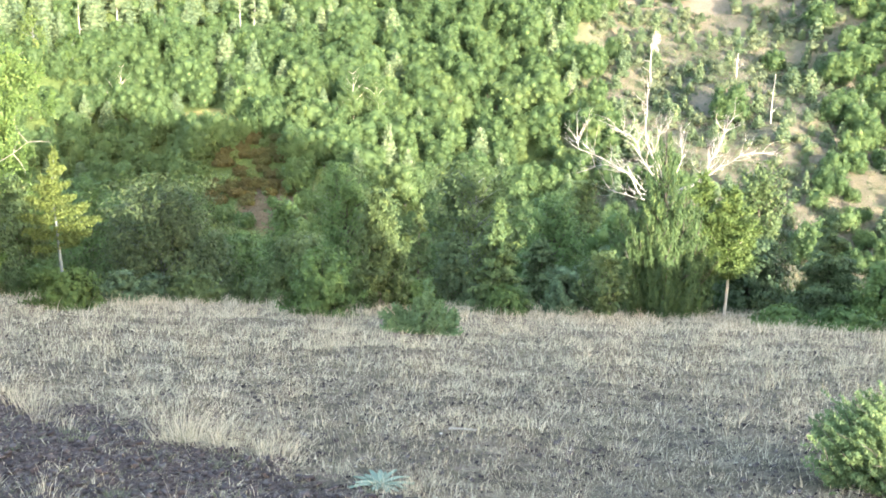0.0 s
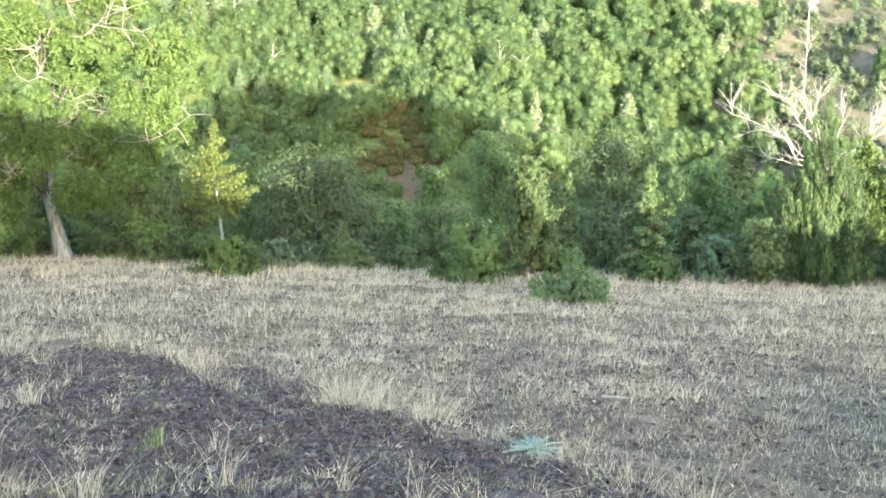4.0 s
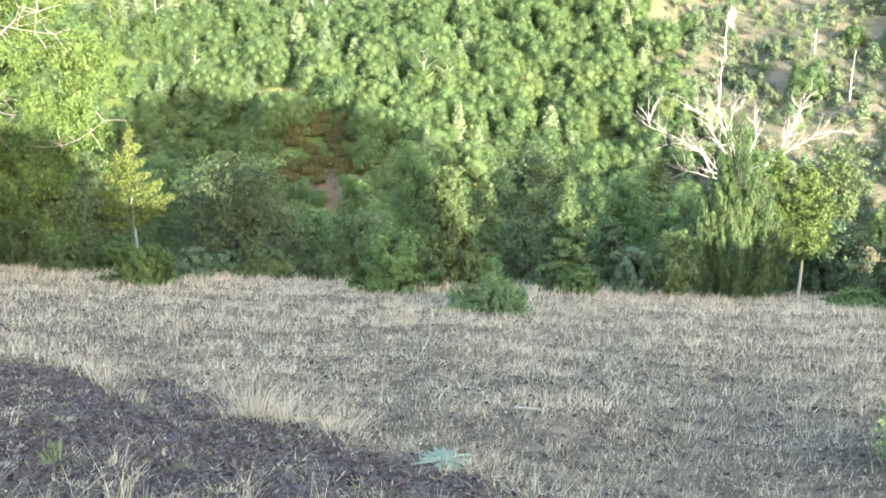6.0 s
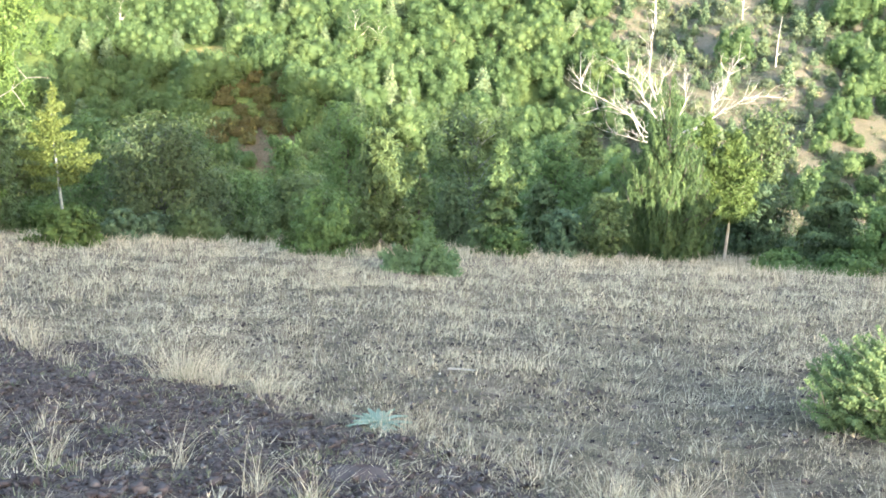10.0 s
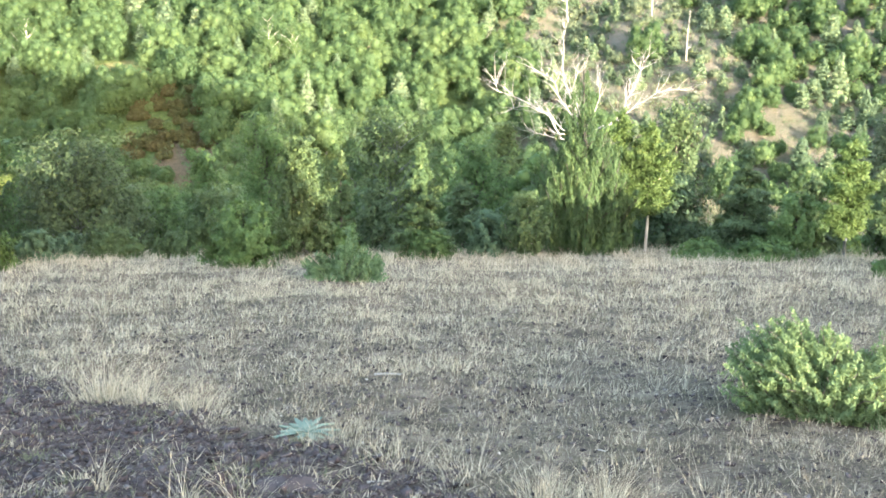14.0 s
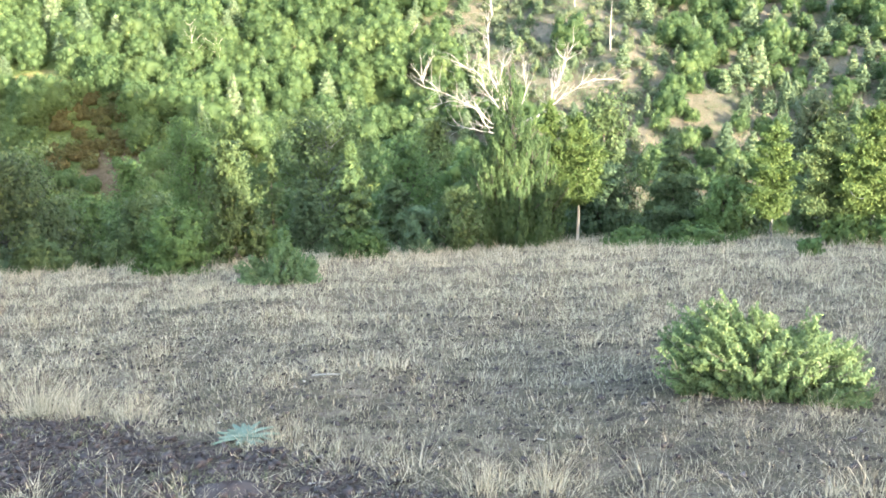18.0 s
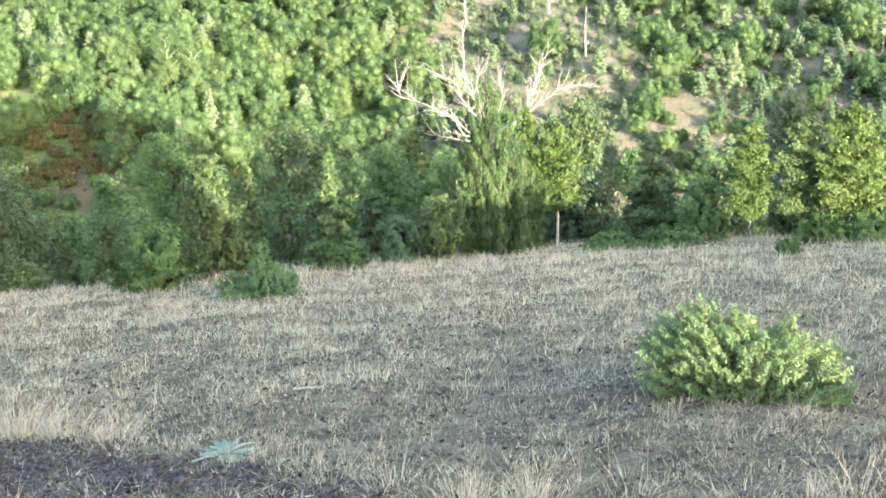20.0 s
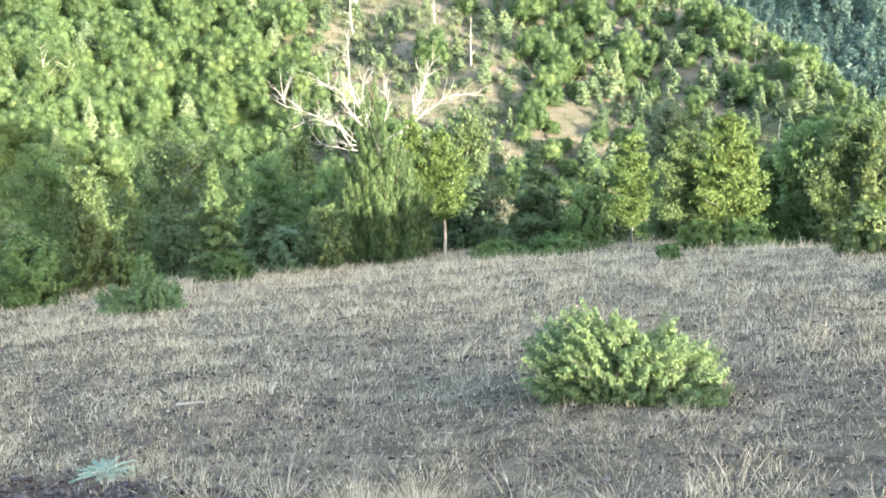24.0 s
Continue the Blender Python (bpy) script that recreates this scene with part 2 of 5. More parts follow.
    far = calc(nt, 'MULTIPLY', calc(nt, 'SUBTRACT', y, 80.0), 0.03, True)
    edge = calc(nt, 'MULTIPLY', calc(nt, 'SUBTRACT', y, 29.0), 0.4, True)
    # past the hillside the ground takes a blue-green standing for haze
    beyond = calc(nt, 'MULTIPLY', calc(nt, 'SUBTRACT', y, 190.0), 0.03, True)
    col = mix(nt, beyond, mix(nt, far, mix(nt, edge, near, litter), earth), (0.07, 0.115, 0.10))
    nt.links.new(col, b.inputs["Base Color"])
    bump(nt, b, calc(nt, 'ADD', fine, calc(nt, 'MULTIPLY', mid, 0.8)), 1.0, 0.10)
    return m


M_GROUND = ground_material()

# ---- building blocks ----
SLOPE = math.tan(radians(13))
rng = np.random.default_rng(7)


def mesh_np(name, verts, faces, mat, smooth=False):
    """A mesh from arrays; faces of three or four corners each."""
    me = bpy.data.meshes.new(name)
    n, k = faces.shape
    me.vertices.add(len(verts))
    me.vertices.foreach_set("co", np.asarray(verts, dtype=np.float32).ravel())
    me.loops.add(n * k)
    me.loops.foreach_set("vertex_index", faces.astype(np.int32).ravel())
    me.polygons.add(n)
    me.polygons.foreach_set("loop_start", np.arange(0, n * k, k, dtype=np.int32))
    me.update(calc_edges=True)
    if smooth:
        me.polygons.foreach_set("use_smooth", np.ones(n, dtype=bool))
    me.materials.append(mat)
    return me


def part(name, me, parent, label=""):
    ob = new(name, me)
    ob.parent = parent
    return tagged(ob, label)


def hill_smooth_max(a, b, k):
    h = np.clip(0.5 + 0.5 * (a - b) / k, 0, 1)
    return b + (a - b) * h + k * h * (1 - h)


def wave(x, y, scale, seed):
    """Gentle repeatable unevenness from a few crossing waves, -1 to 1."""
    r = np.random.default_rng(seed)
    z = 0
    for i in range(7):
        a, ph, f = r.uniform(0, 6.28), r.uniform(0, 6.28), r.uniform(0.6, 1.9) / scale
        z = z + np.sin((x * np.cos(a) + y * np.sin(a)) * f * 6.28 + ph)
    return z / 4.0


EDGE_AZ = [-180, -60, -38, -30, -22, -12, 0, 10, 18, 24, 30, 40, 60, 180]
EDGE_R = [30, 30, 25, 28, 25.5, 26, 26.5, 28.5, 28, 25, 22, 20, 24, 30]


def ground_z(x, y):
    x, y = np.asarray(x, float), np.asarray(y, float)
    r = np.hypot(x, y)
    az = np.degrees(np.arctan2(x, y))
    edge = np.interp(az, EDGE_AZ, EDGE_R)
    d = np.maximum(0, r - edge)
    front = np.clip((100 - np.abs(az)) / 30, 0, 1)
    field = -SLOPE * y
    # behind the viewer the slope eases off
    field = np.where(y < -10, 10 * SLOPE + 0.05 * (-10 - y), field)
    # to one side the unseen flank falls away, shaped to let sun through
    w = 0.80 * (x - 2.7) - 0.60 * (y - 3.3)
    field = field - 0.25 * np.clip(w, 0, 45)
    # unseen swells added towards the sun to shade lower parts of edge trees
    u, s = 0.819 * x + 0.574 * y, -0.574 * x + 0.819 * y
    field = field + 3.3 / (1 + np.exp(np.clip((u - 4.5) * 3, -50, 50))) * np.exp(-((s + 11) / 4.0) ** 2)
    field = field + 0.72 * np.exp(-((s - 3) / 1.5) ** 2) / (1 + np.exp(np.clip((13.2 - u) * 4, -50, 50))) / (1 + np.exp(np.clip((u - 26) * 3, -50, 50)))
    field = field + 3.05 * np.exp(-((u - 10.6) / 1.6) ** 2 - ((s + 9) / 3.0) ** 2)
    field = field + 2.4 * np.exp(-((u - 8.5) / 1.0) ** 2 - ((s + 9) / 3.0) ** 2)
    fall = np.maximum(field, -80) - 0.12 * d * front
    hill = -76 + 0.45 * r + 3.0 * wave(x, y, 70, 3) + 0.8 * wave(x, y, 22, 4)
    flank = -15.0 - 0.85 * (x - 70) + 0.10 * (y - 140) + 2.0 * wave(x, y, 40, 5)
    hill = -hill_smooth_max(-hill, -flank, 6)
    hill = np.minimum(hill, 60 + 0.1 * r)
    far = -120 + 0.26 * r + 6 * wave(x, y, 150, 6)
    far = np.minimum(far, 130)
    z = hill_smooth_max(fall, hill * front - 60 * (1 - front), 6)
    z = hill_smooth_max(z, far * front - 90 * (1 - front), 8)
    # an added spur towards the sun, out of the view, shading the far hillside
    shade_spur = 12.2 - 0.07 * (x - 61) - 3.0 * np.maximum(0, 27.0 - u) - 1.0 * np.maximum(0, u - 50.5) - 0.6 * np.abs(y + 45)
    z = np.maximum(z, shade_spur)
    # small unevenness
    z = z + (0.035 * wave(x, y, 3.1, 1) + 0.012 * wave(x, y, 0.9, 2)) * np.clip(r / 6, 0.3, 1)
    return z


def tube(pts, radii, sides=6):
    pts = np.asarray(pts, float)
    n = len(pts)
    tan = np.gradient(pts, axis=0)
    tan /= np.linalg.norm(tan, axis=1)[:, None] + 1e-9
    ref = np.array([0.31, 0.95, 0.05])
    u = np.cross(tan, ref)
    u /= np.linalg.norm(u, axis=1)[:, None] + 1e-9
    w = np.cross(tan, u)
    a = np.linspace(0, 2 * np.pi, sides, endpoint=False)
    v = pts[:, None, :] + np.asarray(radii)[:, None, None] * (np.cos(a)[None, :, None] * u[:, None, :] + np.sin(a)[None, :, None] * w[:, None, :])
    v = v.reshape(-1, 3)
    i = np.arange(n - 1)[:, None] * sides
    j = np.arange(sides)[None, :]
    k = (j + 1) % sides
    f = np.stack([i + j, i + k, i + sides + k, i + sides + j], -1).reshape(-1, 4)
    return v, f


def join(pieces):
    vs, fs, o = [], [], 0
    for v, f in pieces:
        vs.append(v)
        fs.append(f + o)
        o += len(v)
    return np.concatenate(vs), np.concatenate(fs)


def leaves(c, nrm, size, long=1.5, r=rng, rise=0.0):
    """One folded leaf or sprig at each place c, facing about nrm."""
    n = len(c)
    t = r.normal(size=(n, 3)) + np.array([0, 0, rise])
    nrm = nrm / (np.linalg.norm(nrm, axis=1)[:, None] + 1e-9)
    t -= nrm * (t * nrm).sum(1)[:, None]
    t /= np.linalg.norm(t, axis=1)[:, None] + 1e-9
    s = np.cross(nrm, t)
    size = np.broadcast_to(size, (n,))[:, None]
    v = np.stack([c - t * size * long * 0.5 - s * size * 0.5, c - t * size * long * 0.4 + s * size * 0.5, c + t * size * long * 0.6], 1).reshape(-1, 3)
    f = np.arange(3 * n).reshape(n, 3)
    return v, f


def lobes_cloud(lobes, n, r, fuzz=0.35, inner=0.72):
    """Places and facings of n leaves spread over the outer shells of overlapping lobes (cx, cy, cz, rx, ry, rz)."""
    L = np.asarray(lobes, float)
    area = (L[:, 3] * L[:, 4] + L[:, 4] * L[:, 5] + L[:, 3] * L[:, 5])
    pick = r.choice(len(L), size=n, p=area / area.sum())
    d = r.normal(size=(n, 3))
    d /= np.linalg.norm(d, axis=1)[:, None]
    rad = inner + (1 - inner) * r.random(n) ** 0.6 + np.abs(r.normal(0, 0.07, n))
    c = L[pick, :3] + d * L[pick, 3:] * rad[:, None]
    nr = d / L[pick, 3:]
    nr /= np.linalg.norm(nr, axis=1)[:, None]
    nr = nr + r.normal(0, fuzz, (n, 3))
    return c, nr


def bent(a, b, r, sag=0.1, steps=5):
    a, b = np.asarray(a, float), np.asarray(b, float)
    s = np.linspace(0, 1, steps)[:, None]
    off = r.normal(0, sag * np.linalg.norm(b - a), 3)
    return a + (b - a) * s + off * np.sin(np.pi * s)


def spray_cloud(h, w, n, r, low=0.1, boughs=40, up=0.7, shape="oval", fine=0.16, face=0.45):
    """Leaf places on boughs that leave the trunk at all heights and split into sprays; also the bough lines."""
    per = max(6, n // boughs)
    cs, ns, lines = [], [], []
    for i in range(boughs):
        u = (i + r.random()) / boughs
        if shape == "cone":
            prof = (1 - u) ** 0.75 + 0.08
        elif shape == "spire":
            prof = (1 - u) ** 1.05 + 0.05
        elif shape == "dome":
            prof = math.sqrt(max(0.0, 1 - (u * 0.97) ** 2)) + 0.05
        else:
            prof = math.sin(math.pi * (0.14 + 0.82 * u)) ** 0.75 + 0.06
        reach = w * 0.5 * prof * r.uniform(0.62, 1.12)
        a = 2.399 * i + r.uniform(-0.6, 0.6)
        z1 = h * (low + (1 - low) * u) * r.uniform(0.95, 1.04)
        z0 = max(h * low * 0.6, z1 - up * reach - 0.1 * h)
        base = np.array([0, 0, z0])
        tip = np.array([math.cos(a) * reach, math.sin(a) * reach, min(z1, h)])
        lines.append((base, tip))
        k = 6
        sub0 = base + (tip - base) * r.uniform(0.35, 0.85, k)[:, None]
        sub1 = sub0 + (tip - base) * 0.35 + r.normal(0, fine * w, (k, 3)) * np.array([1, 1, 0.7]) + np.array([0, 0, 0.06 * h * up])
        j = r.integers(0, k, per)
        s = r.random(per)[:, None]
        q = sub0[j] + (sub1[j] - sub0[j]) * s + r.normal(0, fine * 0.32 * w, (per, 3)) * (1.15 - 0.6 * s) * np.array([1, 1, 0.75])
        cs.append(q)
        nn = np.stack([q[:, 0] / (w * 0.5), q[:, 1] / (w * 0.5), (q[:, 2] - 0.35 * h) / (h * 0.6)], 1)
        nn /= np.linalg.norm(nn, axis=1)[:, None] + 0.05
        nb = (tip - base) / (np.linalg.norm(tip - base) + 1e-6)
        side = q - (base + tip) * 0.5
        side /= np.linalg.norm(side, axis=1)[:, None] + 0.1
        ns.append(nn * 0.8 + nb * 0.25 + side * 0.35 + r.normal(0, face, (per, 3)))
    c = np.concatenate(cs)
    c[:, 2] = np.clip(c[:, 2], 0.03, h * 1.04)
    return c, np.concatenate(ns), lines


def broad_tree(name, h, w, leaf_n, leaf, mat, bark, seed, rad=None, nl=26, low=0.1, long=1.8, shape="oval", up=0.7, fine=0.14, bend=0.02, face=0.4):
    r = np.random.default_rng(seed)
    leaf_n, leaf = int(leaf_n * 3.4), leaf * 0.58
    c, nr, lines = spray_cloud(h, w, leaf_n, r, low, nl, up, shape, fine, face)
    ob = new(name)
    rad = rad or h * 0.018
    pts = bent((0, 0, -0.25), (r.normal(0, bend * h), r.normal(0, bend * h), h * 0.9), r, 0.03, 9)
    pts[:2, :2] = 0
    pieces = [tube(pts, rad * np.linspace(1.15, 0.1, 9) ** 0.9, 8)]
    for a, b in lines:
        i = min(8, int(np.searchsorted(pts[:, 2], a[2])))
        pieces.append(tube(bent(pts[i], b, r, 0.07, 5), rad * np.linspace(0.34, 0.05, 5), 4))
    part("trunk", mesh_np("trunk", *join(pieces), bark, True), ob)
    part("crown", mesh_np("crown", *leaves(c, nr, leaf * r.uniform(0.6, 1.3, len(c)), long, r, 1.6), mat), ob)
    return ob


def conifer_cloud(h, w, n, r, low=0.1, tiers=12, droop=0.15, ragged=0.3):
    """Needle places on whorls of boughs; also the bough lines."""
    cs, ns, lines = [], [], []
    per = max(4, n // (tiers * 6))
    for i in range(tiers):
        u = low + (1 - low) * (i + 0.3 * r.random()) / tiers
        reach = w * 0.5 * (1 - (u - low) / (1 - low)) ** 0.8 + 0.04 * w
        for j in range(6):
            a = r.uniform(0, 6.283)
            L = reach * r.uniform(1 - ragged, 1 + ragged * 0.5)
            z0 = u * h
            tip = np.array([np.cos(a) * L, np.sin(a) * L, z0 + L * r.uniform(-droop, droop * 1.6)])
            base = np.array([0, 0, z0])
            lines.append((base, tip))
            s = r.random(per) ** 0.7
            q = base + (tip - base) * s[:, None]
            q += r.normal(0, 0.13 * L + 0.01, (per, 3)) * np.array([1, 1, 0.55]) * (1.15 - 0.6 * s[:, None])
            cs.append(q)
            ns.append(np.array([np.cos(a) * 0.5, np.sin(a) * 0.5, 0.8]) + r.normal(0, 0.5, (per, 3)))
    q = np.stack([r.normal(0, 0.03 * w, per * 3), r.normal(0, 0.03 * w, per * 3), h * r.uniform(0.8, 1.0, per * 3)], 1)
    cs.append(q)
    ns.append(r.normal(0, 1, (per * 3, 3)))
    return np.concatenate(cs), np.concatenate(ns), lines


def conifer(name, h, w, leaf_n, leaf, mat, bark, seed, low=0.1, tiers=12, long=2.2, lean=(0, 0), ragged=0.3, droop=0.15):
    r = np.random.default_rng(seed)
    leaf_n, leaf = int(leaf_n * 3.2), leaf * 0.55
    c, nr, lines = conifer_cloud(h, w, leaf_n, r, low, tiers, droop, ragged)
    c[:, 0] += lean[0] * c[:, 2] / h
    c[:, 1] += lean[1] * c[:, 2] / h
    ob = new(name)
    pts = bent((0, 0, -0.25), (lean[0], lean[1], h * 0.97), r, 0.015, 8)
    pieces = [tube(pts, h * 0.016 * np.linspace(1.1, 0.1, 8), 7)]
    for a, b in lines:
        k = a[2] / h
        o = np.array([lean[0] * k, lean[1] * k, 0])
        pieces.append(tube(bent(a + o, b + o, r, 0.04, 4), h * 0.004 * np.linspace(1, 0.25, 4), 4))
    v, f = join(pieces)
    part("trunk", mesh_np("trunk", v, f, bark, True), ob)
    v, f = leaves(c, nr, leaf * r.uniform(0.6, 1.3, len(c)), long, r, 1.8)
    part("crown", mesh_np("crown", v, f, mat), ob)
    return ob


def put(ob, x, y, sink=0.03, turn=0.0, scale=1.0):
    ob.location = (x, y, float(ground_z(x, y)) - sink)
    ob.rotation_euler = (0, 0, turn)
    ob.scale = (scale, scale, scale)
    return ob


def polar(az, r):
    return r * math.sin(radians(az)), r * math.cos(radians(az))

# ---- ground: one sheet to the horizon ----
rr = np.concatenate([np.arange(0.0, 4, 0.5), np.arange(4, 12, 0.16), np.arange(12, 34, 0.4), np.arange(34, 110, 1.5),
                     np.arange(110, 220, 2.0), np.geomspace(220, 3000, 45)])
aa = np.concatenate([np.arange(-44, 42, 0.5), np.arange(42, 316, 4.0)])
A, R_ = np.meshgrid(np.radians(aa), rr)
X, Y = R_ * np.sin(A), R_ * np.cos(A)
Zg = ground_z(X, Y)
na, nr_ = len(aa), len(rr)
ii, jj = np.meshgrid(np.arange(nr_ - 1), np.arange(na), indexing="ij")
kk = (jj + 1) % na
gf = np.stack([ii * na + jj, (ii + 1) * na + jj, (ii + 1) * na + kk, ii * na + kk], -1).reshape(-1, 4)
gf = gf[:, ::-1].copy()
ground = new("ground", mesh_np("ground", np.stack([X, Y, Zg], -1).reshape(-1, 3), gf, M_GROUND, True))
tagged(ground, "sloping dark cinder ground with thin dry turf", "ground", kind="structure")

# ---- the far hillside: woods, scrub and bare earth ----
def round_lobes(h, w, r, nl, low=0.04):
    """Lobes of a closed rounded crown: a tall core and bulges all round it."""
    out = [(0, 0, h * 0.46, w * 0.45, w * 0.45, h * 0.48)]
    for i in range(nl):
        u = (i + r.random()) / nl
        a = 2.399 * i + r.uniform(-0.5, 0.5)
        prof = math.sin(math.pi * (0.20 + 0.70 * u)) ** 0.6
        rad = prof * w * 0.38 * r.uniform(0.8, 1.1)
        s = w * r.uniform(0.09, 0.18)
        out.append((math.cos(a) * rad, math.sin(a) * rad, h * (low + 0.08 + (0.82 - low) * u), s, s, s * r.uniform(0.9, 1.3)))
    return out


def cone_lobes(h, w, r, tiers=8, sharp=0.9):
    """Lobes of a soft tapering crown, widest low down."""
    out = []
    for i in range(tiers):
        u = i / tiers
        rad = w * 0.5 * (1 - u) ** sharp * r.uniform(0.82, 1.0) + 0.03 * w
        out.append((r.normal(0, 0.04 * w), r.normal(0, 0.04 * w), h * (0.13 + 0.80 * u), rad * 0.85, rad * 0.85, h * 0.85 / tiers))
        for j in range(4):
            a = 1.57 * j + 0.9 * i + r.uniform(-0.5, 0.5)
            q = rad * r.uniform(0.55, 0.85)
            out.append((math.cos(a) * q, math.sin(a) * q, h * (0.12 + 0.80 * u) + r.uniform(-0.03, 0.03) * h, rad * 0.36, rad * 0.36, h * 0.5 / tiers))
    return out


BALLS = {}
for level in (1, 2):
    bm = bmesh.new()
    bmesh.ops.create_icosphere(bm, subdivisions=level, radius=1.0)
    BALLS[level] = (np.array([v.co[:] for v in bm.verts]), np.array([[v.index for v in f.verts] for f in bm.faces]))
    bm.free()


def lumps(lobes, r, fill=0.72, rough=0.09, level=1):
    """The closed inner mass of a crown: one knobbly lump for each lobe."""
    bv, bf = BALLS[level]
    L = np.asarray(lobes, float)
    k = 1 + r.normal(0, rough, (len(L), len(bv), 1))
    v = L[:, None, :3] + bv[None] * k * L[:, None, 3:] * fill
    f = bf[None] + (np.arange(len(L)) * len(bv))[:, None, None]
    return v.reshape(-1, 3), f.reshape(-1, 3)


def closed_crown(lobes, n, leaf, r, long=1.5, fuzz=0.45, level=1, inner=0.75, rise=1.0):
    """Lumps covered with small leaves that face outwards."""
    c, nr = lobes_cloud(lobes, n, r, fuzz, inner)
    v, f = join([lumps(lobes, r, level=level), leaves(c, nr, leaf * r.uniform(0.6, 1.4, n), long, r, rise)])
    v[:, 2] = np.maximum(v[:, 2], 0.02)
    return v, f


def hill_templates(kind, count, seed):
    out = []
    for i in range(count):
        r = np.random.default_rng(seed + i)
        if kind == "broad":
            h, w = r.uniform(2.8, 4.2), r.uniform(3.2, 4.6)
            lv = closed_crown(round_lobes(h, w, r, 18), 3000, 0.115, r, 1.7, fuzz=1.0, inner=0.66, rise=1.4)
            rad = 0.12
        elif kind == "small_broad":
            h, w = r.uniform(2.0, 3.0), r.uniform(2.3, 3.3)
            lv = closed_crown(round_lobes(h, w, r, 12), 1500, 0.105, r, 1.7, fuzz=1.0, inner=0.66, rise=1.4)
            rad = 0.09
        elif kind == "small_conifer":
            h, w = r.uniform(1.9, 3.3), r.uniform(1.5, 2.3)
            lv = closed_crown(cone_lobes(h, w, r, 6, (0.5, 0.8)[i % 2]), 700, 0.10, r, 1.9, 0.8, rise=1.8)
            rad = 0.08
        elif kind == "conifer":
            h, w = r.uniform(3.6, 5.4), r.uniform(2.5, 3.6)
            lv = closed_crown(cone_lobes(h, w, r, 8, (0.6, 0.9)[i % 2]), 1200, 0.12, r, 1.9, 0.8, rise=1.8)
            rad = 0.13
        else:
            h, w = r.uniform(0.8, 1.7), r.uniform(1.1, 2.2)
            lv = closed_crown(round_lobes(h, w, r, 8, 0.0), 420, 0.09, r, 1.6, 0.75)
            rad = 0.05
        tr = join([tube([(0, 0, -0.5), (0.03 * h, 0, h * 0.5), (0, 0, h * 0.95)], [rad, rad * 0.65, rad * 0.1], 5)] +
                  [tube([(0, 0, h * k), (w * 0.2 * math.cos(a), w * 0.2 * math.sin(a), h * (k + 0.15))], [rad * 0.4, rad * 0.1], 4)
                   for k, a in ((0.3, 0.5), (0.42, 2.8), (0.55, 4.6))])
        out.append((lv, tr))
    return out


def place_woods(name, temps, spots, mat, bark, label, single, thing):
    """The first of the spots as trees of their own, the rest as one wood."""
    r = np.random.default_rng(len(spots))
    meshes = [(mesh_np("crown", *t[0], mat, True), mesh_np("trunk", *t[1], bark, True)) for t in temps]
    for x, y, s in spots[:single]:
        i = r.integers(len(temps))
        ob = new(thing)
        part("trunk", meshes[i][1], ob)
        part("crown", meshes[i][0], ob)
        put(ob, x, y, 0.2, r.uniform(0, 6.28), s)
        tagged(ob, label, "tree" if thing != "scrub_bush" else "bush", name)
    rest = spots[single:]
    if len(rest):
        crown, trunk = [], []
        for x, y, s in rest:
            i = r.integers(len(temps))
            a = r.uniform(0, 6.28)
            M = np.array([[np.cos(a), -np.sin(a), 0], [np.sin(a), np.cos(a), 0], [0, 0, 1]]) * s
            o = np.array([x, y, float(ground_z(x, y)) - 0.2])
            crown.append((temps[i][0][0] @ M.T + o, temps[i][0][1]))
            trunk.append((temps[i][1][0] @ M.T + o, temps[i][1][1]))
        ob = new(name)
        part("crowns", mesh_np("crowns", *join(crown), mat, True), ob)
        part("trunks", mesh_np("trunks", *join(trunk), bark, True), ob)
        tagged(ob, label, "woods", kind="stuff")


def sight(x, y):
    r = np.hypot(x, y)
    return np.degrees(np.arctan2(x, y)), np.degrees(np.arctan2(ground_z(x, y) - 1.6, r)), r


OPEN_SPOTS = [(10.5, 155, 8, 7), (22.3, 139, 3.4, 6), (29.2, 164, 6, 5), (35, 153, 6, 5), (29.4, 129.5, 6, 3.2), (30.8, 114.6, 4, 3.5), (38, 120, 5, 7),
              (36.8, 127.7, 3, 4), (54.2, 117.2, 5, 4.5), (55.5, 133.9, 3, 4), (57.2, 107.8, 3, 3), (50.5, 122, 2.4, 5), (-9.9, 144.7, 1.5, 7), (-4.2, 139.9, 1.3, 4),
              (-54.8, 146.8, 2.4, 3), (-26.3, 113, 5, 4), (-37, 130.5, 6.5, 2.6)]


def bareness(x, y):
    """0 in closed woods, 1 on the open eroded slope."""
    b = 0
    for u, v, p, q in OPEN_SPOTS:
        b = max(b, math.exp(-((x - u) / p) ** 2 - ((y - v) / q) ** 2))
    return b


def scrubby(x, y):
    """1 on the thinly grown slope, 0 in the woods either side of it."""
    az = math.degrees(math.atan2(x, y))
    low = 3.0 + 4.5 * min(1.0, max(0.0, (140 - math.hypot(x, y)) / 18))
    return min(1.0, max(0.0, (az - low) / 1.5)) * min(1.0, max(0.0, (16.5 - az) / 2.0))


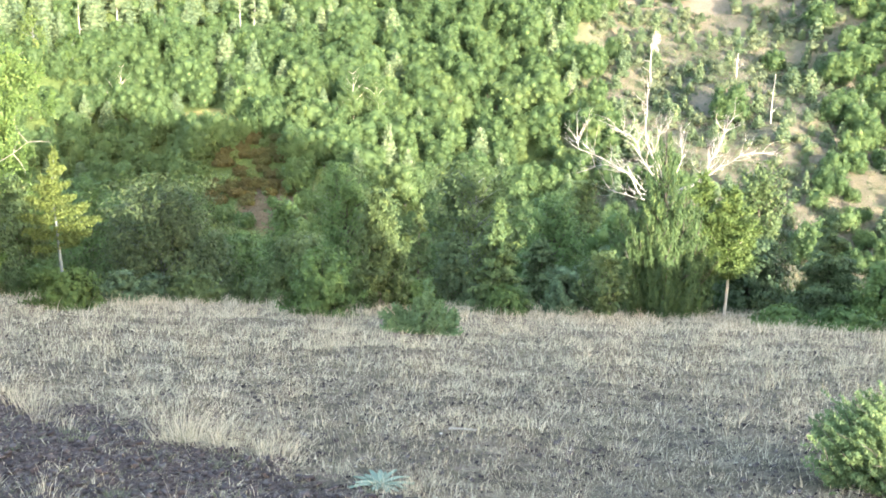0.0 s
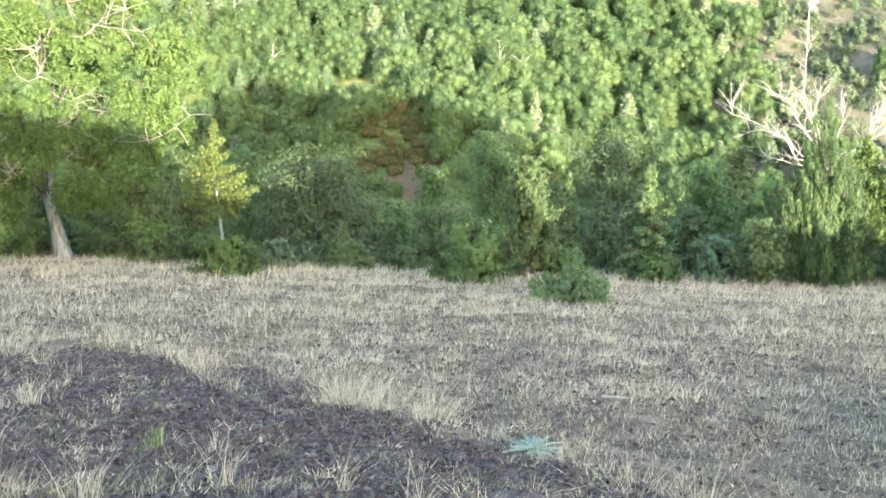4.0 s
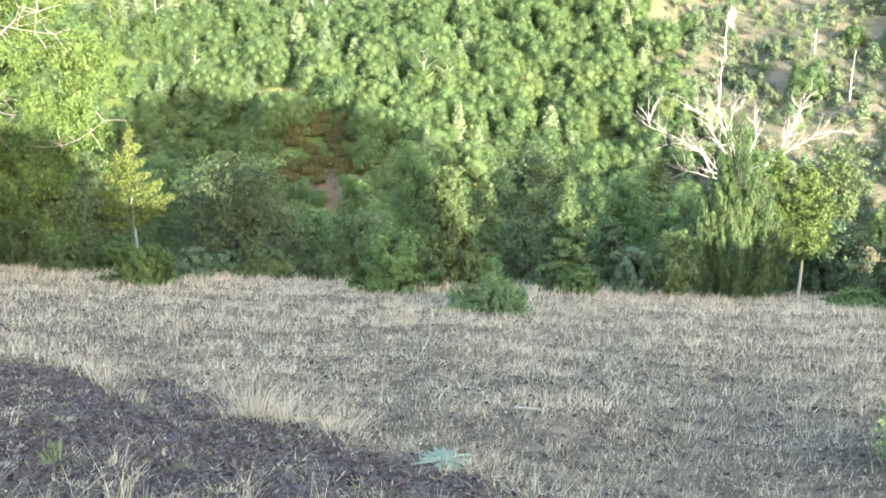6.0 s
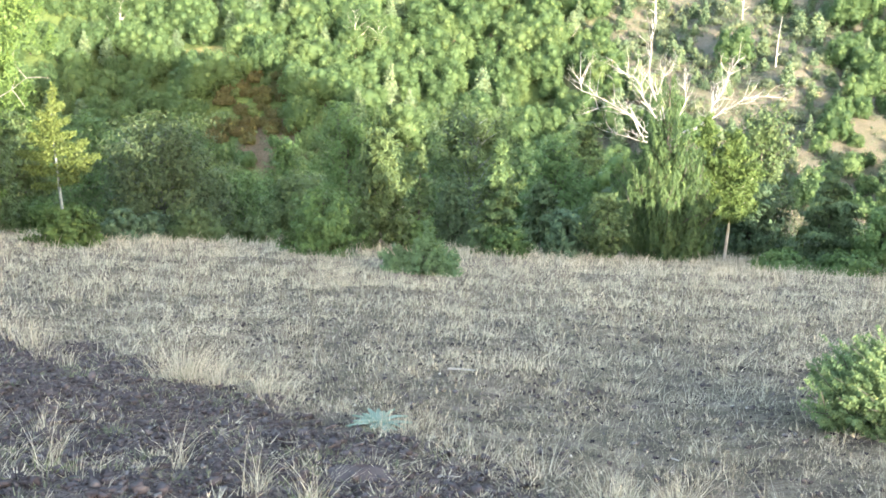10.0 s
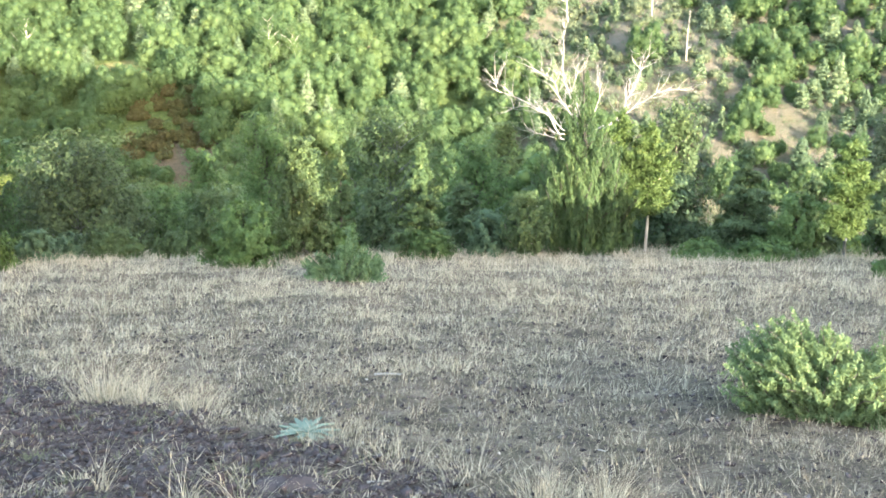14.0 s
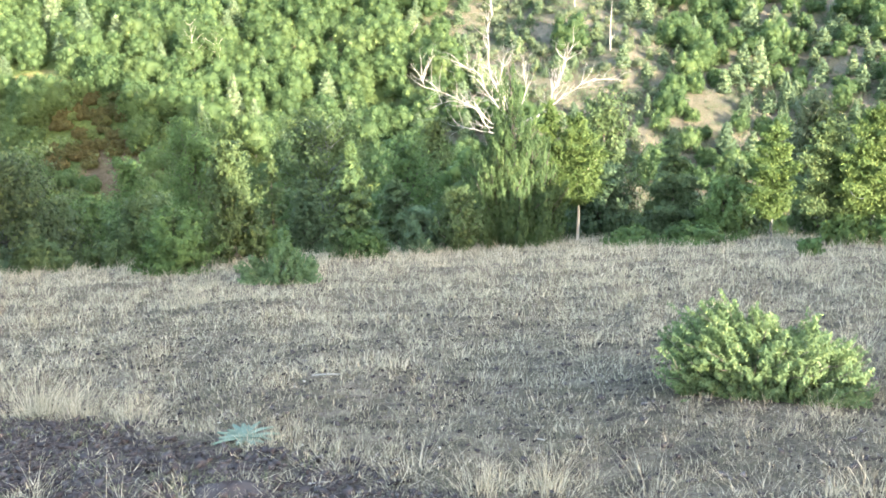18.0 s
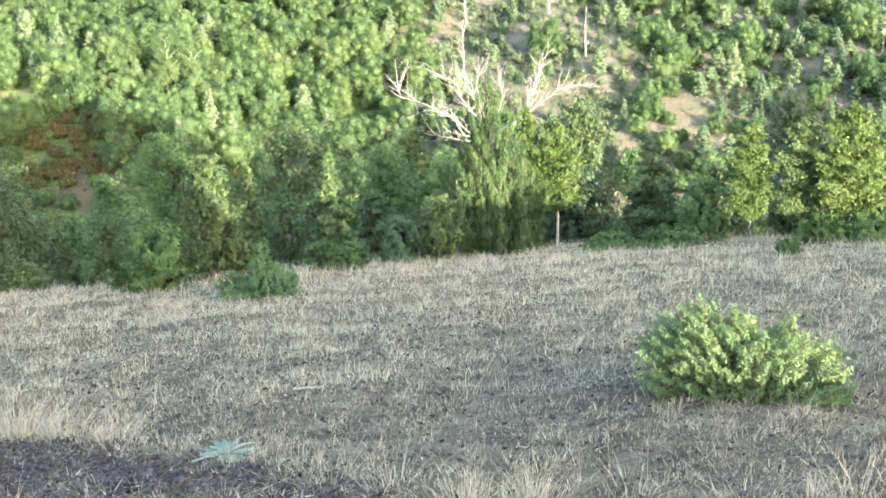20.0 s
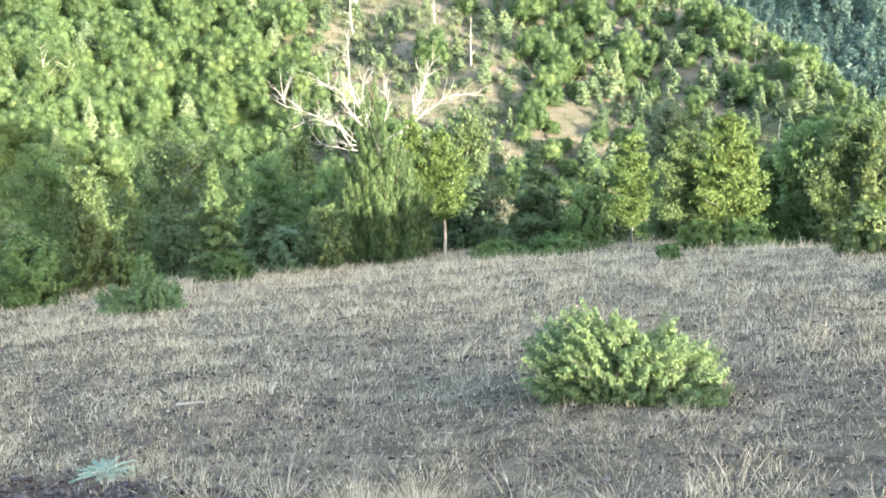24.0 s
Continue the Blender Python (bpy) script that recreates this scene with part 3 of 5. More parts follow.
spots = {"broad": [], "conifer": [], "scrub": [], "small_broad": [], "small_conifer": []}
hr = np.random.default_rng(11)
taken = {}
for i in range(24000):
    az, r0 = hr.uniform(-38.5, 34.5), math.sqrt(hr.uniform(104 ** 2, 195 ** 2))
    x, y = polar(az, r0)
    _, alt, _ = sight(x, y)
    alt = float(alt)
    if alt > 0.3 or alt < -13.0 or (-17.2 < az < -11.8 and r0 < 127):
        continue
    b, sc = bareness(x, y), scrubby(x, y)
    if b > 0.50 + 0.4 * hr.random():
        continue
    if sc > 0.5 and float(wave(x, y, 17, 31)) + 0.5 * float(wave(x, y, 6, 32)) < hr.uniform(-0.75, 0.15):
        continue
    pine = 0.75 if (az < -10 and alt > -2.8) else (0.62 if az > 19 else 0.09)
    if hr.random() < sc * 0.95:
        kind = "scrub" if hr.random() < 0.55 else "small_conifer"
    else:
        kind = "conifer" if hr.random() < pine else "broad"
        if hr.random() < max(0.0, min(0.95, (az - 14) / 8)):
            kind = "small_" + kind
    gap = {"broad": 2.35, "conifer": 2.3, "scrub": 1.5, "small_broad": 1.85, "small_conifer": 1.65}[kind]
    cx, cy = int(x // 4), int(y // 4)
    near = [q for p in (cx - 1, cx, cx + 1) for o in (cy - 1, cy, cy + 1) for q in taken.get((p, o), ())]
    if any((x - u) ** 2 + (y - v) ** 2 < (0.5 * (gap + g)) ** 2 for u, v, g in near):
        continue
    taken.setdefault((cx, cy), []).append((x, y, gap))
    spots[kind].append((x, y, hr.uniform(0.65, 1.25)))
for k in spots:
    spots[k].sort(key=lambda s: s[0] ** 2 + s[1] ** 2)
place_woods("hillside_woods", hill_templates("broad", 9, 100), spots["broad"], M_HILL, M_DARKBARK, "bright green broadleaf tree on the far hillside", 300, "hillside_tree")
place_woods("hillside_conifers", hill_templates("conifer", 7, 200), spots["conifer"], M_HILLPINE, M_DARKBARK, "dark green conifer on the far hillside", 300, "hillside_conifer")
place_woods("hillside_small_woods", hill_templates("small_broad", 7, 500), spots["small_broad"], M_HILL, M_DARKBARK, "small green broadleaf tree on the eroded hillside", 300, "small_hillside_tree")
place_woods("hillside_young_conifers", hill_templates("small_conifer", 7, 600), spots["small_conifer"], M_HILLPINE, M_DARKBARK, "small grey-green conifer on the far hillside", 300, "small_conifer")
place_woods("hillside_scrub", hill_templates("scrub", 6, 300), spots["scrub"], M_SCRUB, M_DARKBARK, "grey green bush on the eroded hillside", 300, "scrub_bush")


# low herbs and dwarf shrubs over the open slope
lr = np.random.default_rng(13)
herb = []
for i in range(8500):
    az, r0 = lr.uniform(2.0, 29.0), math.sqrt(lr.uniform(106 ** 2, 172 ** 2))
    x, y = polar(az, r0)
    if az < 17 and scrubby(x, y) < 0.3 or az >= 17 and bareness(x, y) < 0.25 or bareness(x, y) > 0.45 + 0.75 * lr.random():
        continue
    n, w = 26, lr.uniform(0.25, 0.75)
    o = np.array([x, y, float(ground_z(x, y))])
    q = lr.normal(0, 1, (n, 3)) * np.array([w, w, 0.0]) * 0.5
    q[:, 2] = np.abs(lr.normal(0, 0.5 * w, n))
    herb.append(leaves(q + o, q + lr.normal(0, 0.6, (n, 3)) + np.array([0, 0, 0.3]), 0.10 * lr.uniform(0.6, 1.4, n), 1.8, lr, 1.5))
tagged(new("slope_herbs", mesh_np("slope_herbs", *join(herb), M_SCRUB)), "low grey-green herbs on the eroded slope", "herbs", kind="stuff")


# distant wooded mountain
fr = np.random.default_rng(12)
ft = []
for i in range(4):
    r = np.random.default_rng(400 + i)
    c, nr, ln = spray_cloud(8.0, 4.6, 190, r, 0.0, 24, 0.4, "spire", 0.10, 0.6)
    ft.append((leaves(c, nr, 0.5, 2.0, r, 1.2), tube([(0, 0, -0.5), (0, 0, 7.0)], [0.2, 0.05], 3)))
fs = []
for i in range(1900):
    x, y = polar(fr.uniform(19.5, 34.5), fr.uniform(300, 520))
    fs.append((x, y, fr.uniform(0.8, 1.4)))
place_woods("mountain_woods", ft, fs, M_FARHAZE, M_DARKBARK, "distant dark conifer forest", 0, "far_tree")


# single trees that stand out on the hillside
def snag(name, h, seed, forks=7, spread=0.35):
    """A dead stem with stub branches."""
    r = np.random.default_rng(seed)
    pts = bent((0, 0, -0.4), (r.normal(0, 0.03 * h), 0, h), r, 0.02, 7)
    pieces = [tube(pts, h * 0.015 * np.linspace(1.2, 0.25, 7), 6)]
    for i in range(forks):
        k = r.uniform(0.35, 0.95)
        st = pts[int(k * 6)]
        a = r.uniform(0, 6.283)
        L = h * spread * r.uniform(0.4, 1.0) * (1.2 - k)
        pieces.append(tube(bent(st, st + np.array([np.cos(a) * L, np.sin(a) * L, L * r.uniform(0.2, 1.1)]), r, 0.08, 4), h * 0.007 * np.linspace(1, 0.3, 4), 4))
    ob = new(name)
    part("stem", mesh_np("stem", *join(pieces), M_DEAD, True), ob)
    return ob


for x, y, h, sd, fk, sp, lb in [(28.9, 131.9, 6.0, 1, 5, 0.2, "tall pale dead trunk on the eroded hillside"), (49.6, 130.4, 4.4, 2, 4, 0.25, "pale dead trunk among hillside conifers"),
                                (47.2, 143.5, 4.5, 3, 8, 0.5, "bare grey tree high on the hillside"), (5.1, 140.4, 3.6, 4, 12, 0.9, "bare grey shrub on the hillside"),
                                (57.1, 107.9, 2.6, 5, 3, 0.3, "short pale dead trunk on the hillside"), (68.9, 111.5, 2.2, 6, 3, 0.3, "short pale dead trunk on the hillside")]:
    tagged(put(snag("dead_tree", h, 700 + sd, fk, sp), x, y, 0.2), lb, "dead tree", "hillside snags")
pale = snag("dead_conifer", 7.4, 707, 4, 0.2)
r_ = np.random.default_rng(70)
c_, n_ = lobes_cloud([(0.1, 0, 6.4, 0.62, 0.62, 0.85), (-0.2, 0, 5.5, 0.45, 0.45, 0.5), (0.3, 0, 5.0, 0.3, 0.3, 0.4)], 900, r_, 1.0, 0.2)
part("twig_head", mesh_np("twig_head", *leaves(c_, n_, 0.05, 5.0, r_, 1.5), M_DEAD), pale)
tagged(put(pale, 16.5, 146.1, 0.2), "pale bleached dead conifer with a twiggy head", "dead tree")
for x, y, h, w, sd in [(-20.2, 129.9, 7.2, 4.2, 1), (-17.7, 130.3, 6.4, 3.4, 2), (-49.4, 132.6, 6.5, 3.6, 3)]:
    ob = broad_tree("aspen", h, w, 1100, 0.20, M_HILL, M_WHITEBARK, 720 + sd, rad=0.13, nl=22, low=0.3)
    tagged(put(ob, x, y, 0.2), "thin-leaved aspen with a white forked trunk", "tree", "aspens")
for x, y, h, w, sd in [(-49.1, 153.9, 6.5, 4.0, 1), (-61.0, 134.3, 7.0, 4.0, 2), (-57, 136.5, 5.0, 3.2, 3)]:
    ob = broad_tree("autumn_tree", h, w, 1000, 0.26, M_YELLOW, M_BARK, 740 + sd, nl=30, low=0.06)
    tagged(put(ob, x, y, 0.2), "yellow-green autumn tree on the far hillside", "tree", "autumn trees")
def hill_bush(name, h, w, mat, seed):
    r = np.random.default_rng(seed)
    ob = new(name)
    part("trunk", mesh_np("trunk", *tube([(0, 0, -0.3), (0, 0, h * 0.7)], [0.07, 0.02], 5), M_DARKBARK, True), ob)
    part("crown", mesh_np("crown", *closed_crown(round_lobes(h, w, r, 14, 0.0), 1500, 0.11, r, 1.6, 0.6), mat, True), ob)
    return ob


rb = np.random.default_rng(761)
RUSTY = [hill_bush("rust_bush", rb.uniform(0.7, 1.2), rb.uniform(1.4, 2.1), M_OLIVE if i in (2, 5) else M_RUST, 761 + i) for i in range(8)]
for i in range(64):
    row, col = i // 8, i % 8
    x = -35.0 + 1.12 * col + 0.25 * row + rb.uniform(-0.6, 0.6)
    y = 125.0 - 1.35 * row - 0.12 * col + rb.uniform(-0.9, 0.9)
    m = pose(x, y, float(ground_z(x, y)) - 0.1, 0, 0, rb.uniform(0, 360))
    if i < len(RUSTY):
        ob = RUSTY[i]
        ob.matrix_world = m
        tagged(ob, "low rust-brown bush in the shaded valley side", "bush", "rust bushes")
    else:
        copy_thing(RUSTY[int(rb.integers(len(RUSTY)))], m)
for x, y, h, w, sd in [(-38.9, 127.6, 2.4, 3.0, 1), (-36.4, 127.2, 1.9, 2.6, 2), (-38.0, 124.6, 2.5, 3.0, 3), (-36.9, 121.5, 2.4, 2.8, 4), (-36.2, 118.9, 2.2, 2.8, 5), (-35.6, 116.2, 2.2, 2.6, 6), (-34.6, 113.2, 2.2, 2.8, 7),
                       (-33.4, 126.6, 1.6, 2.2, 8), (-26.0, 123.6, 2.9, 2.8, 9), (-24.8, 119.6, 3.4, 2.9, 10), (-26.3, 121.3, 2.4, 2.2, 11), (-23.2, 121.4, 3.0, 2.8, 12), (-26.3, 113.4, 1.3, 1.2, 13), (-23.9, 116.0, 2.3, 2.4, 14),
                       (-31.2, 111.6, 1.8, 2.6, 15), (-28.6, 110.4, 1.6, 2.6, 16), (-24.6, 110.6, 1.9, 2.6, 17), (-33.2, 110.0, 2.2, 3.0, 18), (-22.4, 113.2, 2.2, 2.6, 19)]:
    tagged(put(hill_bush("valley_bush", h, w, M_HILL, 790 + sd), x, y, 0.1), "green bush beside the shaded clearing", "bush", "clearing bushes")
# slender pines with long pale stems, high on the slope
for x, y, h, sd in [(-61.5, 147.5, 5.5, 1), (-58.5, 143.5, 6.5, 2), (-54.6, 146.6, 6.5, 3), (-52.0, 156.0, 6.0, 4), (-39.5, 153.0, 6.0, 5), (-37.5, 152.0, 5.6, 6), (26.8, 143.7, 5.4, 7), (47.1, 113.9, 6.2, 8), (62.0, 124.0, 5.0, 9)]:
    ob = snag("pale_stemmed_pine", h, 800 + sd, 6, 0.2)
    r = np.random.default_rng(820 + sd)
    lb = [(r.normal(0, 0.4), r.normal(0, 0.4), h * r.uniform(0.62, 0.98), 0.45, 0.45, 0.28) for k in range(9)]
    part("crown", mesh_np("crown", *closed_crown(lb, 700, 0.11, r, 1.9, 0.6), M_HILLPINE, True), ob)
    tagged(put(ob, x, y, 0.2), "slender pine with a long pale bare stem", "tree", "pale-stemmed pines")

# ---- trees and bushes along the field's edge ----
def edge_tree(ob, x, y, label, cat="tree", group="", turn=0.0):
    return tagged(put(ob, x, y, 0.05, turn), label, cat, group)


def bush(x, y, h, w, mat, seed, label, leaf=0.08):
    edge_tree(broad_tree("bush", h, w, int(1700 * w * h + 700), leaf, mat, M_DARKBARK, 500 + seed, nl=44, low=0.02, shape="dome", up=1.1, fine=0.095, face=0.55), x, y, label, "bush", "edge bushes")


bush(-9.1, 20.8, 0.85, 1.3, M_YELLOW, 1, "low yellow-green bush at the foot of a slender tree")
bush(-9.16, 23.9, 0.75, 0.9, M_BLUE, 2, "low blue-green bush at the edge of the dry field")
bush(-8.7, 24.6, 0.7, 0.7, M_BLUE, 3, "small blue-green bush at the edge of the dry field")
bush(-7.6, 24.6, 0.75, 1.3, M_OLIVE, 4, "low spreading olive bush at the edge of the dry field")
bush(-6.2, 24.7, 0.65, 0.9, M_OLIVE, 5, "small twiggy olive bush at the edge of the dry field")
bush(-4.1, 21.9, 1.35, 1.5, M_LEAF, 6, "rounded bright green bush on the field's edge")
bush(1.15, 25.1, 1.15, 1.1, M_BLUE, 7, "rounded grey-green bush beside a sapling")
bush(3.1, 26.8, 1.2, 0.9, M_LEAF, 8, "green bush under the dense pine")
bush(3.9, 26.3, 0.95, 1.4, M_LEAF, 9, "low green bush under the dense pine")
bush(4.3, 26.7, 0.7, 0.8, M_YELLOW, 17, "low yellow-green bush beside the pale-stemmed tree")
bush(8.3, 25.1, 1.5, 1.4, M_LEAF, 10, "rounded green bush in front of a dark pine")
bush(6.0, 24.4, 0.45, 1.3, M_LEAF, 11, "low creeping green bush at the field's edge")
bush(7.1, 23.2, 0.5, 1.3, M_LEAF, 12, "low creeping green bush at the field's edge")
bush(8.1, 19.3, 0.35, 0.45, M_LEAF, 13, "tiny green bush on the dry grass")
bush(9.75, 21.4, 0.6, 1.2, M_YELLOW, 14, "low yellow-green bush under a sunlit tree")
bush(10.6, 21.2, 0.6, 1.2, M_LEAF, 18, "low green bush under a sunlit tree")
bush(10.6, 16.6, 0.8, 0.9, M_OLIVE, 15, "small bush at the edge of the dry field")
bush(-14.0, 17.9, 0.85, 0.9, M_OLIVE, 16, "small olive bush at the edge of the dry field")
bush(-12.3, 23.5, 0.6, 1.2, M_OLIVE, 19, "low olive bush beneath the old tree")
bush(-11.2, 24.4, 0.9, 1.2, M_LEAF, 20, "low green bush beneath the old tree")
bush(-2.4, 24.8, 0.8, 1.0, M_LEAF, 21, "low green bush between two young trees")
bush(-0.3, 24.3, 0.7, 1.0, M_LEAF, 22, "low green bush at the foot of a young tree")


def young(x, y, h, w, mat, bark, seed, label, low=0.22, leaf=0.09, name="young_tree", dens=1400, nl=90, shape="oval", thick=1.0):
    edge_tree(broad_tree(name, h, w, int(dens * w * h), leaf, mat, bark, 600 + seed, rad=(0.018 + 0.011 * h) * thick, nl=nl, low=low, shape=shape, up=0.9, fine=0.115, face=0.75), x, y, label, "tree", "young trees")


young(-15.9, 22.2, 1.35, 0.6, M_OLIVE, M_BARK, 1, "thin sapling with few leaves beside the old tree", 0.35, dens=900, name="sapling")
young(-3.26, 24.5, 2.75, 1.45, M_OLIVE, M_WHITEBARK, 2, "young olive-green tree with a white stem", 0.08, shape="cone")
young(1.9, 24.5, 1.55, 1.0, M_OLIVE, M_WHITEBARK, 4, "pale-leaved sapling at the field's edge", 0.15, name="sapling")
young(14.3, 25.2, 3.6, 2.3, M_LEAF, M_BARK, 20, "green young tree partly in the sun", 0.1)
young(14.7, 23.8, 3.4, 2.2, M_OLIVE, M_BARK, 21, "olive young tree partly in the sun", 0.1)
young(10.9, 16.9, 0.9, 0.7, M_YELLOW, M_BARK, 22, "small sunlit yellow-green sapling", 0.1, name="sapling")
edge_tree(conifer("young_pine", 2.75, 1.5, 4200, 0.085, M_PINEGREEN, M_BARK, 37, low=0.06, tiers=12, ragged=0.4), -0.53, 24.9, "young light green pine with upright sunlit shoots", "tree", "pines")


def shoot_pine(h, w, shoots, per, seed, mat, leader=-0.1):
    """A dense young pine: many upright shoots, the leader highest."""
    r = np.random.default_rng(seed)
    ob = new("young_pine")
    cs, ns, pc = [], [], [tube([(0, 0, -0.25), (0.02, 0, h * 0.5), (leader, 0, h * 0.97)], [0.075, 0.05, 0.012], 8)]
    for i in range(shoots):
        u = (i + 0.5) / shoots
        a, q = 2.399 * i, math.sqrt(u)
        rad = q * w * 0.5 * r.uniform(0.75, 1.1)
        x, y = math.cos(a) * rad + leader * (1 - q), math.sin(a) * rad
        top = h * (1 - 0.58 * q ** 1.1) * (r.uniform(0.78, 1.02) if i > 1 else 1.0)
        for k in range(3):
            tip = np.array([x, y, max(0.25, top * (1 - 0.28 * k))]) + r.normal(0, 0.06, 3) * (1 if k else 0.2)
            L = r.uniform(0.5, 0.9)
            base = tip - np.array([x * 0.28, y * 0.28, L])
            s = r.random(per) ** 0.8
            rr = (0.022 + 0.075 * (1 - s))[:, None]
            c = base + (tip - base) * s[:, None] + r.normal(0, 1, (per, 3)) * rr
            cs.append(c)
            ns.append((c - base - (tip - base) * s[:, None]) * 6 + np.array([x, y, 0.4]) * 0.4 + r.normal(0, 0.3, (per, 3)))
        pc.append(tube(bent((0, 0, max(0.1, top - 1.2 * rad - 0.5)), (x, y, top * 0.9), r, 0.06, 5), np.linspace(0.022, 0.006, 5), 4))
    c, n = np.concatenate(cs), np.concatenate(ns)
    c[:, 2] = np.maximum(c[:, 2], 0.04)
    part("trunk", mesh_np("trunk", *join(pc), M_DARKBARK, True), ob)
    part("crown", mesh_np("crown", *leaves(c, n, 0.022 * r.uniform(0.6, 1.3, len(c)), 5.0, r, 3.2), mat), ob)
    return ob


edge_tree(shoot_pine(4.75, 2.65, 92, 230, 33, M_SHOOT), 3.45, 26.4, "tall dense dark green pine with upright shoots", "tree", "pines")
edge_tree(conifer("young_pine", 2.7, 1.9, 5000, 0.085, M_PINE, M_DARKBARK, 34, low=0.05, tiers=12), 7.4, 26.3, "small dark pine at the field's edge", "tree", "pines")


def bough_list(n, low, reach, seed, power=0.8, rise=0.45):
    """Boughs (height share, side, reach, rise) that shorten towards the top."""
    r = np.random.default_rng(seed)
    out = []
    for i in range(n):
        u = low + (0.96 - low) * (i + r.random()) / n
        k = (1 - (u - low) / (1 - low)) ** power
        k *= min(1.0, 0.62 + 2.5 * (u - low))
        out.append((u, math.cos(2.399 * i + r.uniform(-0.4, 0.4)), (reach * k + 0.08) * r.uniform(0.7, 1.15), rise * r.uniform(0.6, 1.5)))
    return out


def tiered_tree(h, boughs, mat, seed, lean=0.12, name="slender_tree", bark=None, depth=0.55, full=0.13):
    """A tree with a bare lower stem, a thin leader and separate feathery boughs."""
    r = np.random.default_rng(seed)
    ob = new(name)
    bark = bark or M_BARK
    pts = np.array([(0, 0, -0.2), (0.03, 0, 0.25 * h), (-0.02, 0, 0.5 * h), (-lean * 0.6, 0, 0.8 * h), (0.02, 0, h)])
    part("trunk", mesh_np("trunk", *tube(pts, [0.045, 0.036, 0.026, 0.014, 0.004], 7), bark, True), ob)
    cs, ns, pc = [], [], []
    for i, (u, side, reach, rise) in enumerate(boughs):
        base = np.array([np.interp(u * h, pts[:, 2], pts[:, 0]), 0, u * h])
        tip = base + np.array([side * reach, r.uniform(-depth, depth) * reach, rise * reach])
        line = bent(base, tip, r, 0.06, 6)
        pc.append(tube(line, np.linspace(0.012, 0.004, 6), 4))
        n = int(750 * reach + 100)
        t = r.uniform(0.18, 1.05, n)
        q = base + (tip - base) * t[:, None]
        wide = (0.04 + full * reach * np.sin(np.pi * np.clip(t, 0.1, 0.95)))[:, None]
        cs.append(q + r.normal(0, 1, (n, 3)) * wide * np.array([0.8, 1.0, 0.38]) + np.array([0, 0, 0.03]))
        ns.append(r.normal(0, 0.7, (n, 3)) + np.array([side * 0.3, -0.5, 0.7]))
    t = r.uniform(0.62, 1.01, 900)
    stem = np.stack([np.interp(t * h, pts[:, 2], pts[:, 0]), 0 * t, t * h], 1)
    cs.append(stem + r.normal(0, 1, (900, 3)) * (0.03 + 0.16 * (1.02 - t))[:, None])
    ns.append(r.normal(0, 1, (900, 3)) + np.array([0, -0.4, 0.4]))
    c, n = np.concatenate(cs), np.concatenate(ns)
    part("boughs", mesh_np("boughs", *join(pc), bark, True), ob)
    part("crown", mesh_np("crown", *leaves(c, n, 0.040 * r.uniform(0.6, 1.3, len(c)), 1.9, r, 0.8), mat), ob)
    return ob


for x, y, h, n, low, reach, mat, bark, seed, label in [
        (5.2, 27.3, 3.35, 46, 0.28, 0.92, M_YELLOW, M_WHITEBARK, 41, "sunlit yellow-green young tree with a thin white stem"),
        (4.55, 27.6, 3.75, 34, 0.20, 0.75, M_YELLOW, M_BARK, 42, "yellow-green young tree against the dense pine"),
        (9.9, 26.2, 3.1, 44, 0.20, 0.85, M_YELLOW, M_BARK, 43, "slender sunlit yellow-green young tree"),
        (10.65, 22.3, 3.1, 62, 0.20, 1.02, M_YELLOW, M_BARK, 44, "full sunlit yellow-green young tree"),
        (9.75, 22.7, 2.7, 44, 0.18, 0.85, M_OLIVE, M_BARK, 45, "olive young tree beside a sunlit one")]:
    edge_tree(tiered_tree(h, bough_list(n, low, reach, seed), mat, seed, 0.05, "young_tree", bark, 0.95, 0.17), x, y, label, "tree", "young trees")
edge_tree(tiered_tree(3.3, [(0.36, -1, 0.45, 0.1), (0.38, 1, 0.35, 0.3), (0.43, 1, 0.62, 0.25), (0.44, -1, 0.60, 0.25), (0.48, 0.3, 0.5, 0.2), (0.50, 1, 0.88, 0.28), (0.52, -1, 0.70, 0.30),
                            (0.56, -0.4, 0.5, 0.2), (0.58, 1, 0.80, 0.42), (0.61, -1, 0.58, 0.40), (0.66, 1, 0.40, 0.4), (0.69, -1, 0.42, 0.5), (0.74, 1, 0.30, 0.6), (0.78, -1, 0.24, 0.7), (0.84, 1, 0.2, 0.9)], M_GOLD, 32), -9.7, 21.9, "slender yellow-green tree with ragged tiers")


